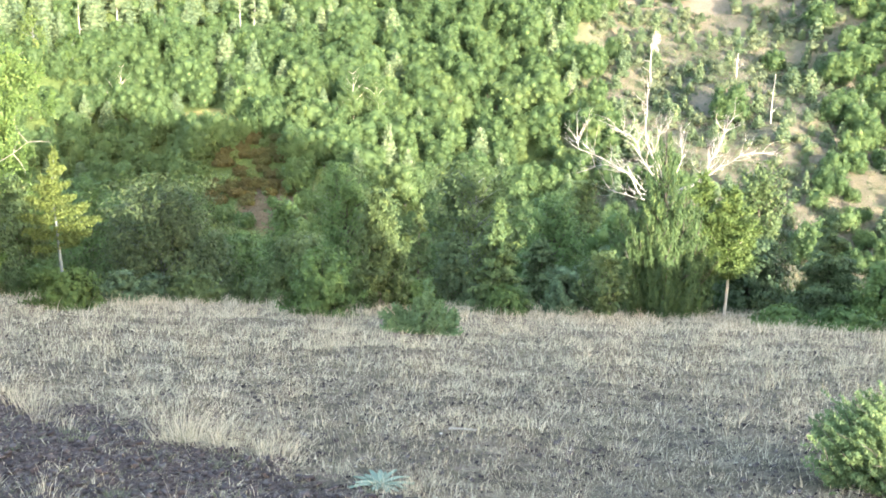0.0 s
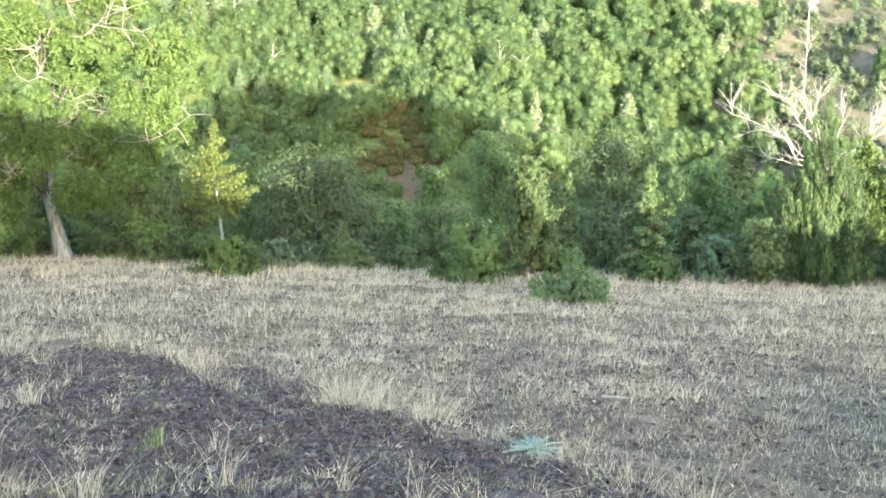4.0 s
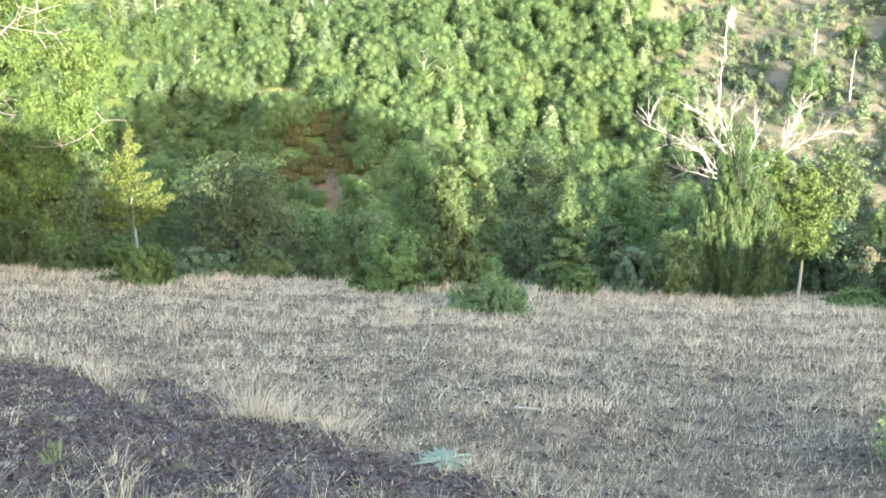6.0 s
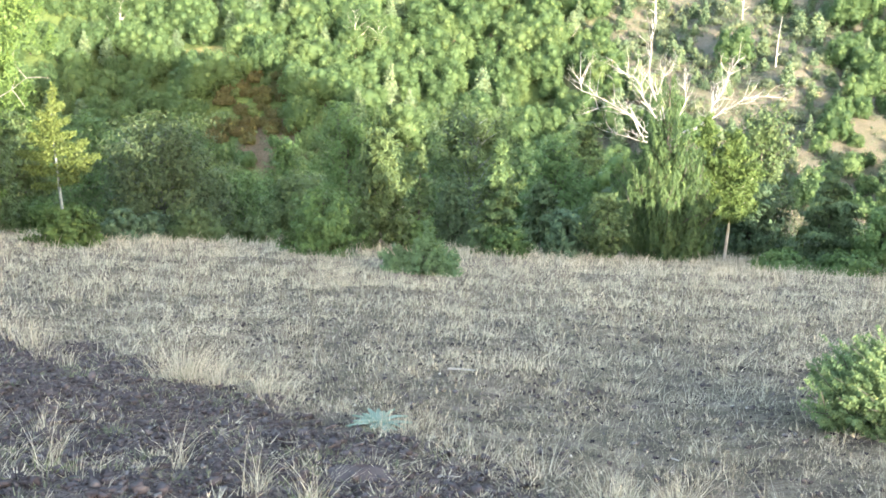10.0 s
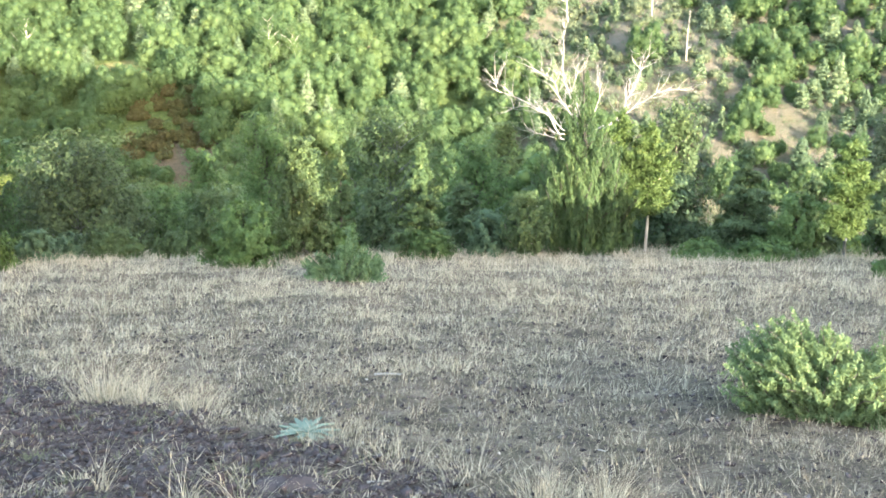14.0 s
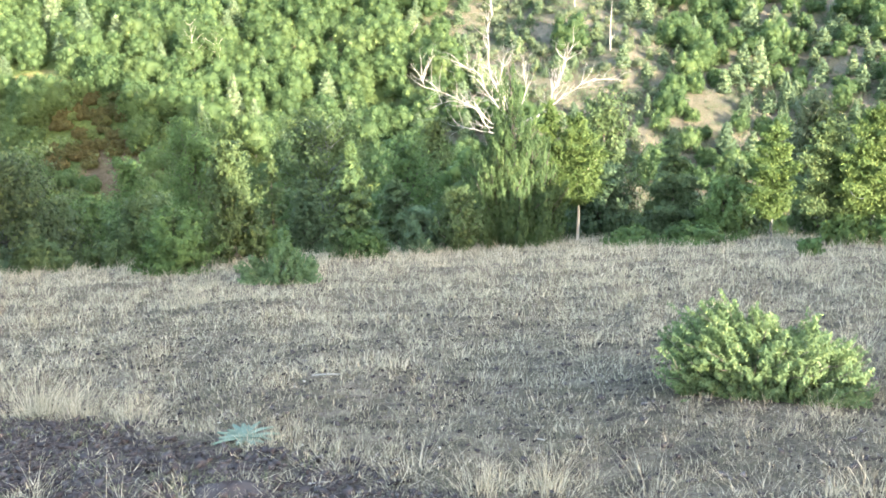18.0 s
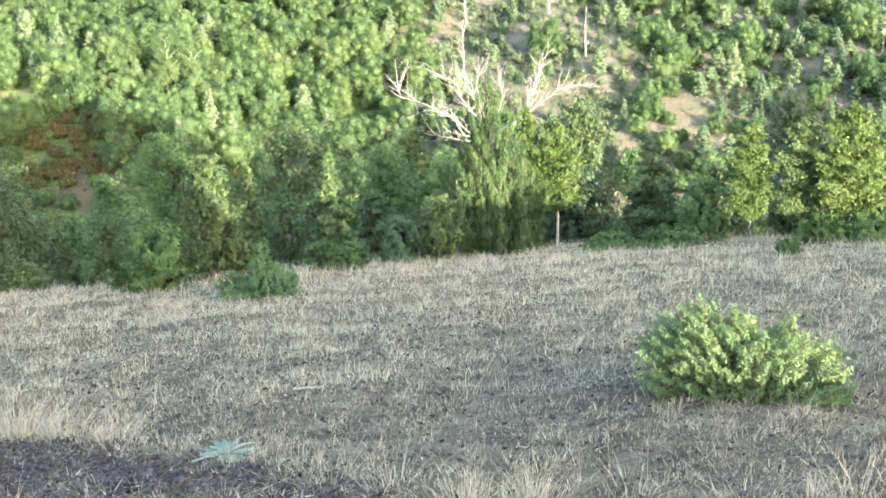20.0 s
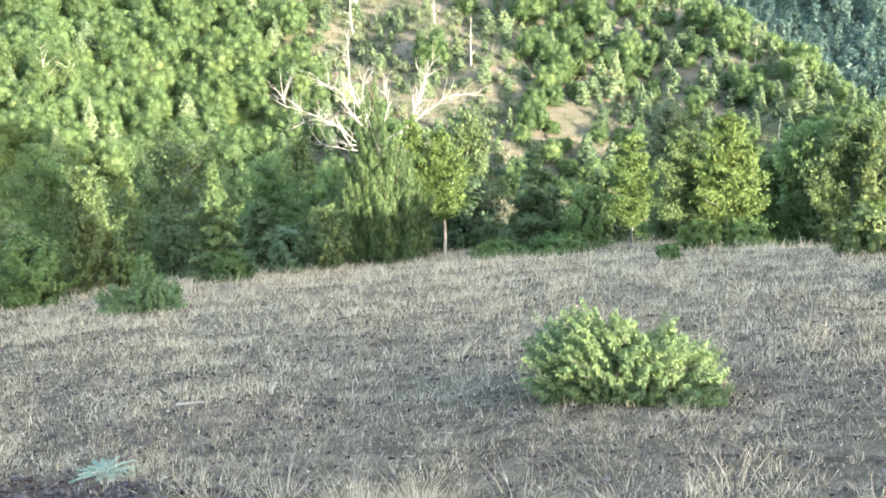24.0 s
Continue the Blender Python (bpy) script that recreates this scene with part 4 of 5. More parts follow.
# ---- the old tree, its limbs each a part ----
def old_tree():
    r = np.random.default_rng(31)
    ob = new("old_tree")
    h = 7.6
    lb = []
    for i in range(95):
        u = r.uniform(0.20, 1.0)
        a = r.uniform(0, 6.283)
        prof = math.sin(math.pi * min(1, (u - 0.20) / 0.80 * 0.70 + 0.28)) ** 0.6
        rad = prof * 4.1 * math.sqrt(r.uniform(0.05, 1))
        s = r.uniform(0.30, 0.55)
        lb.append((math.cos(a) * rad, math.sin(a) * rad, u * h - 0.16 * rad, s * 1.5, s * 1.5, s * 0.6))
    for i in range(18):
        a = r.uniform(0, 6.283)
        rad = r.uniform(0.6, 3.2)
        s = r.uniform(0.28, 0.45)
        lb.append((math.cos(a) * rad, math.sin(a) * rad, r.uniform(1.9, 2.7), s * 1.5, s * 1.5, s * 0.7))
    pts = np.array([(0, 0, -0.3), (0.02, 0, 0.15), (-0.10, 0, 0.8), (-0.24, 0.05, 1.5), (-0.22, 0.1, 2.2), (0.05, 0.3, 3.4), (-0.25, 0.5, 5.0), (0.2, 0.5, 6.3)])
    part("trunk", mesh_np("trunk", *tube(pts[:6], [0.30, 0.21, 0.155, 0.14, 0.11, 0.05], 12), M_BARK, True), ob)
    part("upper_stem", mesh_np("upper_stem", *tube(pts[5:], [0.048, 0.02, 0.008], 7), M_DARKBARK, True), ob)
    for i in range(26):
        a = r.uniform(0, 6.283)
        rad = r.uniform(0.2, 2.4)
        s = r.uniform(0.35, 0.5)
        lb.append((math.cos(a) * rad, math.sin(a) * rad, r.uniform(4.2, 7.0), s * 1.5, s * 1.5, s * 0.7))
    part("second_stem", mesh_np("second_stem", *tube(bent((-0.45, 0.3, -0.3), (-1.2, 0.7, 3.4), r, 0.05, 7), np.linspace(0.12, 0.05, 7), 8), M_DARKBARK, True), ob)
    for i in range(16):
        c = np.array(lb[i * 3][:3])
        st = pts[3 + (i % 4)]
        part("limb", mesh_np("limb", *tube(bent(st, c, r, 0.14, 7), np.linspace(0.022, 0.007, 7), 6), M_DARKBARK, True), ob)
    for i in range(30):
        a = r.uniform(3.0, 6.4)
        z = r.uniform(2.4, 6.0)
        L = r.uniform(2.0, 3.7)
        st = np.array([math.cos(a) * L * 0.5, math.sin(a) * L * 0.5, z])
        en = np.array([math.cos(a) * L * 1.02, math.sin(a) * L * 1.02, z + r.uniform(-0.2, 0.7)])
        main = bent(st, en, r, 0.1, 6)
        pc = [tube(main, np.linspace(0.014, 0.005, 6), 5)]
        for k in range(9):
            b0 = main[r.integers(2, 6)]
            pc.append(tube(bent(b0, b0 + r.normal(0, 0.33, 3) + np.array([0, -0.1, 0.2]), r, 0.12, 4), np.linspace(0.009, 0.004, 4), 4))
        part("dead_branch", mesh_np("dead_branch", *join(pc), M_TWIG, True), ob, "grey bare branch")
    # foliage in short upright tufts over the lobes
    tc, tn = lobes_cloud(lb, 1500, r, 0.5, 0.25)
    per = 78
    d = tn / np.linalg.norm(tn, axis=1)[:, None] * 0.5 + np.array([0, 0, 0.75]) + r.normal(0, 0.25, tn.shape)
    i = np.repeat(np.arange(len(tc)), per)
    t = r.random(len(i))[:, None]
    c = tc[i] + d[i] * 0.36 * (t - 0.3) + r.normal(0, 1, (len(i), 3)) * (0.115 - 0.075 * t)
    n = tn[i] * 0.5 + r.normal(0, 0.7, (len(i), 3)) + np.array([0, 0, 0.2])
    part("crown", mesh_np("crown", *leaves(c, n, 0.055 * r.uniform(0.6, 1.3, len(c)), 1.8, r, 1.2), M_OLD), ob)
    return ob


edge_tree(old_tree(), -14.3, 23.1, "old spreading tree with a pale crooked trunk, sunlit top")


# ---- bleached dead tree behind the pine ----
def dead_tree():
    r = np.random.default_rng(44)
    ob = new("bleached_dead_tree")
    part("trunk", mesh_np("trunk", *tube(bent((0, 0, -0.4), (0.1, 0, 3.3), r, 0.04, 6), np.linspace(0.2, 0.1, 6), 9), M_DEAD, True), ob)
    fork = np.array([0.1, 0, 3.2])

    def limb(*path, thick=0.037, twigs=24):
        thick *= 0.58
        p = [fork] + [np.array(q, float) for q in path]
        fine = []
        for a, b in zip(p[:-1], p[1:]):
            fine.extend(bent(a, b, r, 0.045, 4)[:-1])
        fine.append(p[-1])
        fine = np.array(fine)
        pc = [tube(fine, thick * np.linspace(1.15, 0.2, len(fine)), 6)]
        for k in range(twigs):
            i = r.integers(3, len(fine))
            d = (fine[i] - fine[i - 1]) / (np.linalg.norm(fine[i] - fine[i - 1]) + 1e-6)
            d = d * 0.7 + r.normal(0, 0.5, 3) * np.array([1, 0.8, 0.6]) + np.array([0, 0, 0.35])
            L = r.uniform(0.3, 0.8)
            tw = bent(fine[i], fine[i] + d / np.linalg.norm(d) * L, r, 0.08, 6)
            pc.append(tube(tw, thick * 0.36 * np.linspace(1, 0.22, 6), 4))
            for j in range(3):
                q = r.integers(2, 6)
                g2 = d * 0.6 + r.normal(0, 0.5, 3)
                pc.append(tube(bent(tw[q], tw[q] + g2 / np.linalg.norm(g2) * r.uniform(0.12, 0.32), r, 0.1, 4), thick * 0.15 * np.linspace(1, 0.4, 4), 3))
        part("limb", mesh_np("limb", *join(pc), M_DEAD, True), ob)

    limb((-0.57, -0.1, 3.36), (-0.83, -0.2, 3.86), (-1.53, -0.2, 4.25), (-2.19, -0.3, 4.5), (-2.25, -0.3, 4.75))
    limb((-0.5, -0.3, 3.25), (-0.9, -0.3, 3.35), (-1.34, -0.4, 3.46), thick=0.03, twigs=14)
    limb((-0.5, -0.1, 3.5), (-0.8, -0.2, 3.9), (-1.2, -0.1, 4.0), (-1.75, -0.2, 4.05), thick=0.03)
    limb((-0.2, 0.1, 3.8), (-0.6, 0.1, 4.35), (-0.75, 0.2, 4.75), (-1.18, 0.3, 4.95))
    limb((-0.1, 0.0, 3.9), (-0.4, 0.1, 4.6), (-0.46, 0.1, 5.4), (-0.48, 0.1, 6.1), thick=0.034, twigs=16)
    limb((0.0, 0.2, 3.9), (-0.2, 0.2, 4.4), (-0.05, 0.3, 4.9), thick=0.034)
    limb((0.35, 0.0, 3.8), (0.5, 0.0, 4.3), (0.42, 0.0, 4.7), thick=0.03, twigs=14)
    limb((1.1, -0.2, 3.75), (1.16, -0.2, 4.25), (1.45, -0.1, 4.7), (1.6, 0.0, 5.2), thick=0.044)
    limb((1.0, 0.1, 3.7), (1.5, 0.1, 4.1), (1.97, 0.0, 4.42), (2.87, -0.1, 4.5), thick=0.034)
    return ob


edge_tree(dead_tree(), 3.6, 28.8, "large bleached dead tree with bare twisting limbs", "dead tree")


# ---- junipers ----
def juniper(name, tops, width, depth, sprigs, leaf, per, mat, seed, stretch=1.0, length=(0.10, 0.20), stray=0.14, pull=0.8):
    """A low juniper: sprays of scale-leaved twigs rising to an uneven outline given by tops (height along the width)."""
    r = np.random.default_rng(seed)
    ob = new(name)
    xs = np.linspace(-0.5, 0.5, len(tops)) * width
    cs, ns, stems = [], [], []
    for i in range(sprigs):
        x = r.uniform(-0.5, 0.5) * width
        y = r.uniform(-1, 1)
        y = math.copysign(abs(y) ** 0.8, y) * depth * 0.5
        k = max(0.0, 1 - (2 * y / depth) ** 2)
        top = np.interp(x, xs, tops) * (0.25 + 0.75 * math.sqrt(k))
        z = top * (1 - 0.9 * r.random() ** 1.7)
        pinch = 0.72 + 0.28 * min(1.0, z / (0.4 * max(tops)))
        x, y = x * pinch, y * pinch
        tip = np.array([x, y, z])
        if r.random() < stray:
            tip = tip + np.array([x / width * 0.16, y / depth * 0.12, 0.05]) * stretch * r.uniform(0.4, 1.0)
        base = np.array([x * pull, y * pull, max(0.0, z - r.uniform(*length) * stretch)])
        d = tip - base + r.normal(0, 0.035, 3) * stretch
        stems.append((base * [0.5, 0.5, 0.3], tip))
        s = r.random(per)
        q = base + d * s[:, None] + r.normal(0, 0.015 * stretch, (per, 3)) * (1.25 - s[:, None] * 0.85)
        cs.append(q)
        out = np.array([x / width, y / depth, 0.5])
        ns.append(out + r.normal(0, 0.55, (per, 3)))
    c, n = np.concatenate(cs), np.concatenate(ns)
    c[:, 2] = np.maximum(c[:, 2], 0.01)
    part("foliage", mesh_np("foliage", *leaves(c, n, leaf * r.uniform(0.6, 1.4, len(c)), 3.0, r, 1.3), mat), ob)
    pc = [tube(bent(a, b, r, 0.08, 4), 0.008 * stretch * np.linspace(1, 0.3, 4), 4) for a, b in stems[::4]]
    part("stem", mesh_np("stem", *join(pc), M_DARKBARK, True), ob)
    return ob


edge_tree(juniper("juniper", (0.34, 0.50, 0.60, 0.70, 0.64, 0.60, 0.52, 0.44, 0.60, 0.40, 0.34, 0.24), 1.46, 1.0, 1000, 0.0105, 100, M_JUNIPER, 36, 1.0, (0.09, 0.20), 0.3, 0.72), 2.72, 7.06,
          "bright yellow-green juniper bush on dry grass", "bush", turn=-0.35)
edge_tree(juniper("juniper", (0.18, 0.40, 0.32, 0.52, 0.44, 0.58, 0.70, 0.92, 0.54, 0.62, 0.34, 0.38, 0.16), 1.55, 1.1, 230, 0.021, 120, M_SPRAY, 35, 1.15, (0.12, 0.28), 0.5, 0.6), -1.7, 18.4,
          "spreading dull green juniper bush on the field", "bush", turn=0.08)


# ---- second rank, down the bank behind the edge ----
def bank(x, y, h, w, mat, seed, label="green tree on the shaded bank below the field", low=0.06, bark=None, kind="broad", leaf=0.13, most=5200):
    n = int(min(most, 600 + 260 * w * h))
    if kind == "pine":
        ob = conifer("bank_tree", h, w, n, leaf, mat, M_DARKBARK, 900 + seed, low=0.05, tiers=12, ragged=0.4)
    else:
        ob = broad_tree("bank_tree", h, w, int(n * 1.3), leaf * 0.82, mat, bark or M_DARKBARK, 900 + seed, nl=min(90, n // 30), low=low, fine=0.12, face=0.6, shape=("oval", "dome", "cone")[seed % 3])
    edge_tree(ob, x, y, label, "tree", "bank trees")


bank(-10.0, 29.3, 3.7, 4.3, M_SHADEDOLIVE, 1, "spreading olive thorn tree with grey inner branches", 0.02, M_BARK)
bank(-15.1, 37.0, 5.1, 3.4, M_LEAF, 2)
bank(-16.0, 43.1, 5.7, 3.2, M_PINE, 3, "tall dark tree on the shaded bank")
bank(-8.5, 31.9, 2.6, 2.2, M_LEAF, 4)
bank(-8.0, 36.1, 4.2, 2.3, M_LEAF, 5)
bank(-6.2, 29.3, 2.2, 2.2, M_OLIVE, 6, "low olive tree on the shaded bank")
bank(-7.0, 42.4, 6.6, 3.4, M_LEAF, 7, "tall rounded green tree on the bank")
bank(-4.2, 32.7, 3.6, 1.8, M_OLIVE, 8, "olive tree with sunlit shoots", 0.05, M_WHITEBARK)
bank(-3.0, 31.9, 3.5, 1.1, M_OLIVE, 9, "narrow olive tree with a sunlit tip", kind="pine")
bank(-1.8, 38.0, 5.8, 3.9, M_OLIVE, 10, "spreading olive pine with grey bare branches", 0.2, M_BARK)
bank(-2.2, 33.9, 2.8, 1.9, M_PINE, 11, "dark tree in the shade of the bank")
bank(1.1, 36.0, 4.4, 2.8, M_LEAF, 12, "green tree with a sunlit top")
bank(0.6, 31.0, 2.4, 2.3, M_PINE, 13, "dark pine in the shade of the bank", kind="pine")
bank(2.3, 40.9, 5.7, 2.9, M_OLIVE, 14, "olive tree with a sunlit top")
bank(6.9, 32.3, 4.8, 2.2, M_OLIVE, 15, "sunlit olive tree behind the pale-stemmed tree")
bank(6.4, 30.3, 2.4, 2.1, M_PINE, 16, "dark tree in the shade of the bank")
bank(13.05, 30.3, 4.1, 2.0, M_OLIVE, 18, "olive tree behind the sunlit young trees")
bank(12.6, 30.6, 4.7, 1.4, M_SCRUB, 19, "thin-leaved tree with a white stem", 0.4, M_WHITEBARK)
bank(13.2, 25.9, 2.6, 2.0, M_LEAF, 20)
bank(15.4, 28.1, 2.5, 2.2, M_LEAF, 21)
bank(9.8, 28.4, 2.4, 2.0, M_PINE, 22, "dark pine at the field's edge", kind="pine")
bank(-20.0, 27.5, 5.0, 3.6, M_OLIVE, 23)
bank(-17.5, 25.6, 2.5, 2.0, M_LEAF, 24)
bank(-13.5, 25.6, 2.6, 2.4, M_OLIVE, 25, "olive tree beneath the old tree's boughs")
bank(-14.3, 29.7, 3.8, 2.4, M_OLIVE, 26)
# third rank: closed crowns further down the bank
br = np.random.default_rng(21)
RING = []
for i in range(12):
    r = np.random.default_rng(1000 + i)
    lb = cone_lobes(5, 3.0, r, 10, 0.6) if i % 4 == 3 else round_lobes(5, 3.5, r, 22)
    mat = (M_LEAF, M_OLIVE, M_LEAF, M_PINE)[i % 4]
    RING.append((mesh_np("crown", *closed_crown(lb, 5600, 0.08, r, 1.7, 0.75, level=2, inner=0.7), mat, True),
                 mesh_np("trunk", *tube(bent((0, 0, -0.3), (0, 0, 4.6), r, 0.03, 6), np.linspace(0.12, 0.02, 6), 6), M_DARKBARK, True)))
for az in np.arange(-42, 38, 2.9):
    for k in range(3):
        r0 = (34, 47, 62)[k] + br.uniform(-3, 4)
        a = az + br.uniform(-1.2, 1.2)
        x, y = polar(a, r0)
        h = (3.0, 4.6, 5.6)[k] * br.uniform(0.75, 1.2)
        if a > 8:
            h *= 0.62 if k else 0.8
        if -17.5 < a < -11.5:
            h = min(h, max(1.2, 0.96 * (1.6 - r0 * 0.203 - float(ground_z(x, y)))))
        i = int(br.integers(len(RING)))
        ob = new("bank_tree")
        part("trunk", RING[i][1], ob)
        part("crown", RING[i][0], ob)
        put(ob, x, y, 0.05, br.uniform(0, 6.28), h / 5)
        tagged(ob, "green tree on the shaded bank below the field", "tree", "bank trees")

# ---- the dry field: grass, clods, sticks ----
def blades(base, height, lean, width, seg=2, r=rng):
    """Thin bent grass blades: base (n,3), height (n), lean (n,2) sideways reach of the tip."""
    n = len(base)
    face = r.uniform(-0.9, 0.9, n)
    side = np.stack([np.cos(face), np.sin(face), np.zeros(n)], 1)
    rows = []
    for i in range(seg + 1):
        s = i / seg
        c = base + np.stack([lean[:, 0] * s ** 1.7, lean[:, 1] * s ** 1.7, height * (s - 0.12 * s * s)], 1)
        w = (width * (1 - 0.8 * s))[:, None] * 0.5
        rows += [c - side * w, c + side * w]
    k = 2 * (seg + 1)
    v = np.stack(rows, 1).reshape(-1, 3)
    o = (np.arange(n) * k)[:, None, None]
    q = np.array([[2 * i, 2 * i + 1, 2 * i + 3, 2 * i + 2] for i in range(seg)])[None]
    return v, (o + q).reshape(-1, 4)


def bare_strip(x, y):
    """Metres inside the bare cinder strip (negative: out in the turf)."""
    return np.minimum(5.3 - 0.95 * x, 8.5 - 0.12 * x) - y + 0.35 * wave(x, y, 1.7, 8) + 0.15 * wave(x, y, 0.6, 9)


def scatter(n, r0, r1, r):
    a = np.radians(r.uniform(-41, 36, n))
    d = np.sqrt(r.uniform(r0 ** 2, r1 ** 2, n))
    x, y = d * np.sin(a), d * np.cos(a)
    edge = np.interp(np.degrees(a), EDGE_AZ, EDGE_R)
    keep = d < edge + 1.0
    return x[keep], y[keep]


def on_ground(x, y, sink=0.01):
    return np.stack([x, y, ground_z(x, y) - sink], 1)


gr = np.random.default_rng(50)
short, dry = [], []
for r0, r1, n, wide, tall in [(3.6, 7, 60000, 0.006, 0.032), (7, 12, 80000, 0.009, 0.038), (12, 19, 60000, 0.012, 0.065), (19, 30, 46000, 0.017, 0.085)]:
    x, y = scatter(n, r0, r1, gr)
    b = bare_strip(x, y)
    patch = wave(x, y, 1.1, 14) + 0.7 * wave(x, y, 0.35, 15)
    keep = (gr.random(len(x)) < np.where(b > 0, 0.10, 0.34 + 0.40 * np.clip(1.6 * patch + 0.35, 0, 1)))
    x, y = x[keep], y[keep]
    h = tall * gr.uniform(0.4, 1.5, len(x))
    short.append(blades(on_ground(x, y), h, gr.normal(0, 0.3, (len(x), 2)) * h[:, None], wide * 0.8 * gr.uniform(0.6, 1.4, len(x)), 1, gr))
tagged(new("short_grass", mesh_np("short_grass", *join(short), M_SHORT)), "thin short grey-green turf on the dry field", "grass", kind="stuff")


def clump_field(n, r0, r1, count, tall, spread, wide, r):
    x, y = scatter(n, r0, r1, r)
    b = bare_strip(x, y)
    fringe = np.exp(-((b + 0.5) / 0.5) ** 2) * np.clip(0.25 + 1.3 * wave(x, y, 1.6, 18), 0, 1)
    patch = wave(x, y, 2.6, 16)
    p = np.where(b > 0.05, 0.03, 0.27 + 0.20 * np.clip(1.5 * patch, 0, 1) + 0.6 * fringe)
    p = p + 0.35 * np.clip((np.hypot(x, y) - 19) / 5, 0, 1)
    keep = r.random(len(x)) < p
    x, y, fringe = x[keep], y[keep], fringe[keep]
    k = r.integers(count // 2, count + 1, len(x))
    i = np.repeat(np.arange(len(x)), k)
    m = len(i)
    off = r.normal(0, spread, (m, 2))
    h = (tall * (0.55 + 0.8 * r.random(len(x))) * (1 + 0.9 * fringe))[i] * r.uniform(0.45, 1.15, m)
    lean = off * 1.3 + r.normal(0, 0.16, (m, 2)) * h[:, None] + np.array([0.10, 0.0]) * h[:, None]
    return blades(on_ground(x[i] + off[:, 0], y[i] + off[:, 1]), h, lean, wide * r.uniform(0.6, 1.4, m), 2, r)


dry.append(clump_field(2200, 3.6, 8, 16, 0.085, 0.035, 0.0035, gr))
dry.append(clump_field(2600, 3.6, 9, 9, 0.05, 0.03, 0.005, gr))
dry.append(clump_field(4200, 9, 17, 8, 0.06, 0.045, 0.008, gr))
dry.append(clump_field(4500, 17, 29, 7, 0.08, 0.06, 0.014, gr))
dry.append(clump_field(4600, 8, 14, 13, 0.13, 0.045, 0.005, gr))
dry.append(clump_field(5200, 14, 21, 11, 0.17, 0.06, 0.008, gr))
dry.append(clump_field(6000, 21, 30, 10, 0.22, 0.07, 0.011, gr))
tagged(new("dry_grass", mesh_np("dry_grass", *join(dry), M_DRY)), "pale dry grass clumps over the field", "grass", kind="stuff")


def weed_field(n, r):
    """Tiny sprawling weeds, a few leaves each, over the bare soil."""
    x, y = scatter(n, 3.6, 9.5, r)
    keep = (bare_strip(x, y) > -0.2) & (r.random(len(x)) < np.clip(0.35 + 0.5 * wave(x, y, 1.3, 21), 0.05, 0.9))
    x, y = x[keep], y[keep]
    k = 16
    i = np.repeat(np.arange(len(x)), k)
    off = r.normal(0, 0.028, (len(i), 2))
    h = r.uniform(0.015, 0.07, len(x))[i] * r.uniform(0.4, 1.2, len(i))
    return blades(on_ground(x[i] + off[:, 0], y[i] + off[:, 1]), h, off * 1.2 + r.normal(0, 0.02, off.shape), 0.006 * r.uniform(0.6, 1.5, len(i)), 1, r)


wr = np.random.default_rng(52)
tagged(new("grey_weeds", mesh_np("grey_weeds", *weed_field(3400, wr), M_WEED)), "sparse grey-green weeds on the bare soil", "weeds", kind="stuff")
tagged(new("withered_weeds", mesh_np("withered_weeds", *weed_field(2600, wr), M_DRY)), "sparse withered weeds on the bare soil", "weeds", kind="stuff")


def tussock(x, y, n, h, spread, label, lean=(0.0, 0.0), fan=0.5, mat=M_DRY, wide=0.0030):
    r = np.random.default_rng(int(abs(x * 1000) + abs(y * 100)))
    off = r.normal(0, spread, (n, 2))
    hh = h * r.uniform(0.45, 1.05, n)
    ln = off * 1.2 + r.normal(0, fan, (n, 2)) * hh[:, None] * 0.6 + np.array(lean) * hh[:, None]
    base = np.stack([off[:, 0], off[:, 1], ground_z(x + off[:, 0], y + off[:, 1]) - float(ground_z(x, y)) - 0.01], 1)
    ob = new("grass_tussock", mesh_np("grass_tussock", *blades(base, hh, ln, wide * r.uniform(0.7, 1.4, n), 3, r), mat))
    ob.location = (x, y, float(ground_z(x, y)))
    return tagged(ob, label, "grass", "tussocks")


tussock(-2.50, 7.62, 300, 0.40, 0.130, "large pale dry tussock at the edge of bare soil", (0.18, 0), 0.35)
tussock(-2.15, 7.42, 170, 0.30, 0.140, "pale dry tussock at the edge of bare soil", (0.15, 0), 0.35)
tussock(-1.75, 7.15, 124, 0.29, 0.098, "pale dry tussock at the edge of bare soil", (0.1, 0), 0.35)
tussock(-2.39, 5.00, 37, 0.40, 0.038, "sparse stalky tussock on bare soil", (0, 0), 1.1)
tussock(-1.74, 5.08, 28, 0.40, 0.022, "sparse stalks fanning sideways from bare soil", (0.7, 0), 0.9)
tussock(-1.25, 4.75, 37, 0.37, 0.038, "sparse stalky tussock on bare soil", (0.1, 0), 1.0)
tussock(-0.95, 4.60, 43, 0.33, 0.038, "stalky tussock with a green base", (0.1, 0), 0.9)
tussock(-4.68, 6.75, 93, 0.35, 0.053, "pale arching tussock on dark soil", (0.1, 0), 0.6)
tussock(-5.33, 6.95, 99, 0.37, 0.068, "pale arching tussock on dark soil", (-0.05, 0), 0.5)
tussock(-4.23, 8.70, 105, 0.37, 0.068, "upright dry tussock at the edge of bare soil", (0.1, 0), 0.4)
tussock(-3.55, 7.9, 37, 0.24, 0.045, "small dry tussock on dark soil", (0.1, 0), 0.4)
tussock(-7.1, 9.4, 260, 0.30, 0.180, "pale dry tussock in the turf", (0.1, 0), 0.4)
tussock(-6.3, 8.9, 136, 0.31, 0.150, "pale dry tussock in the turf", (0.1, 0), 0.4)
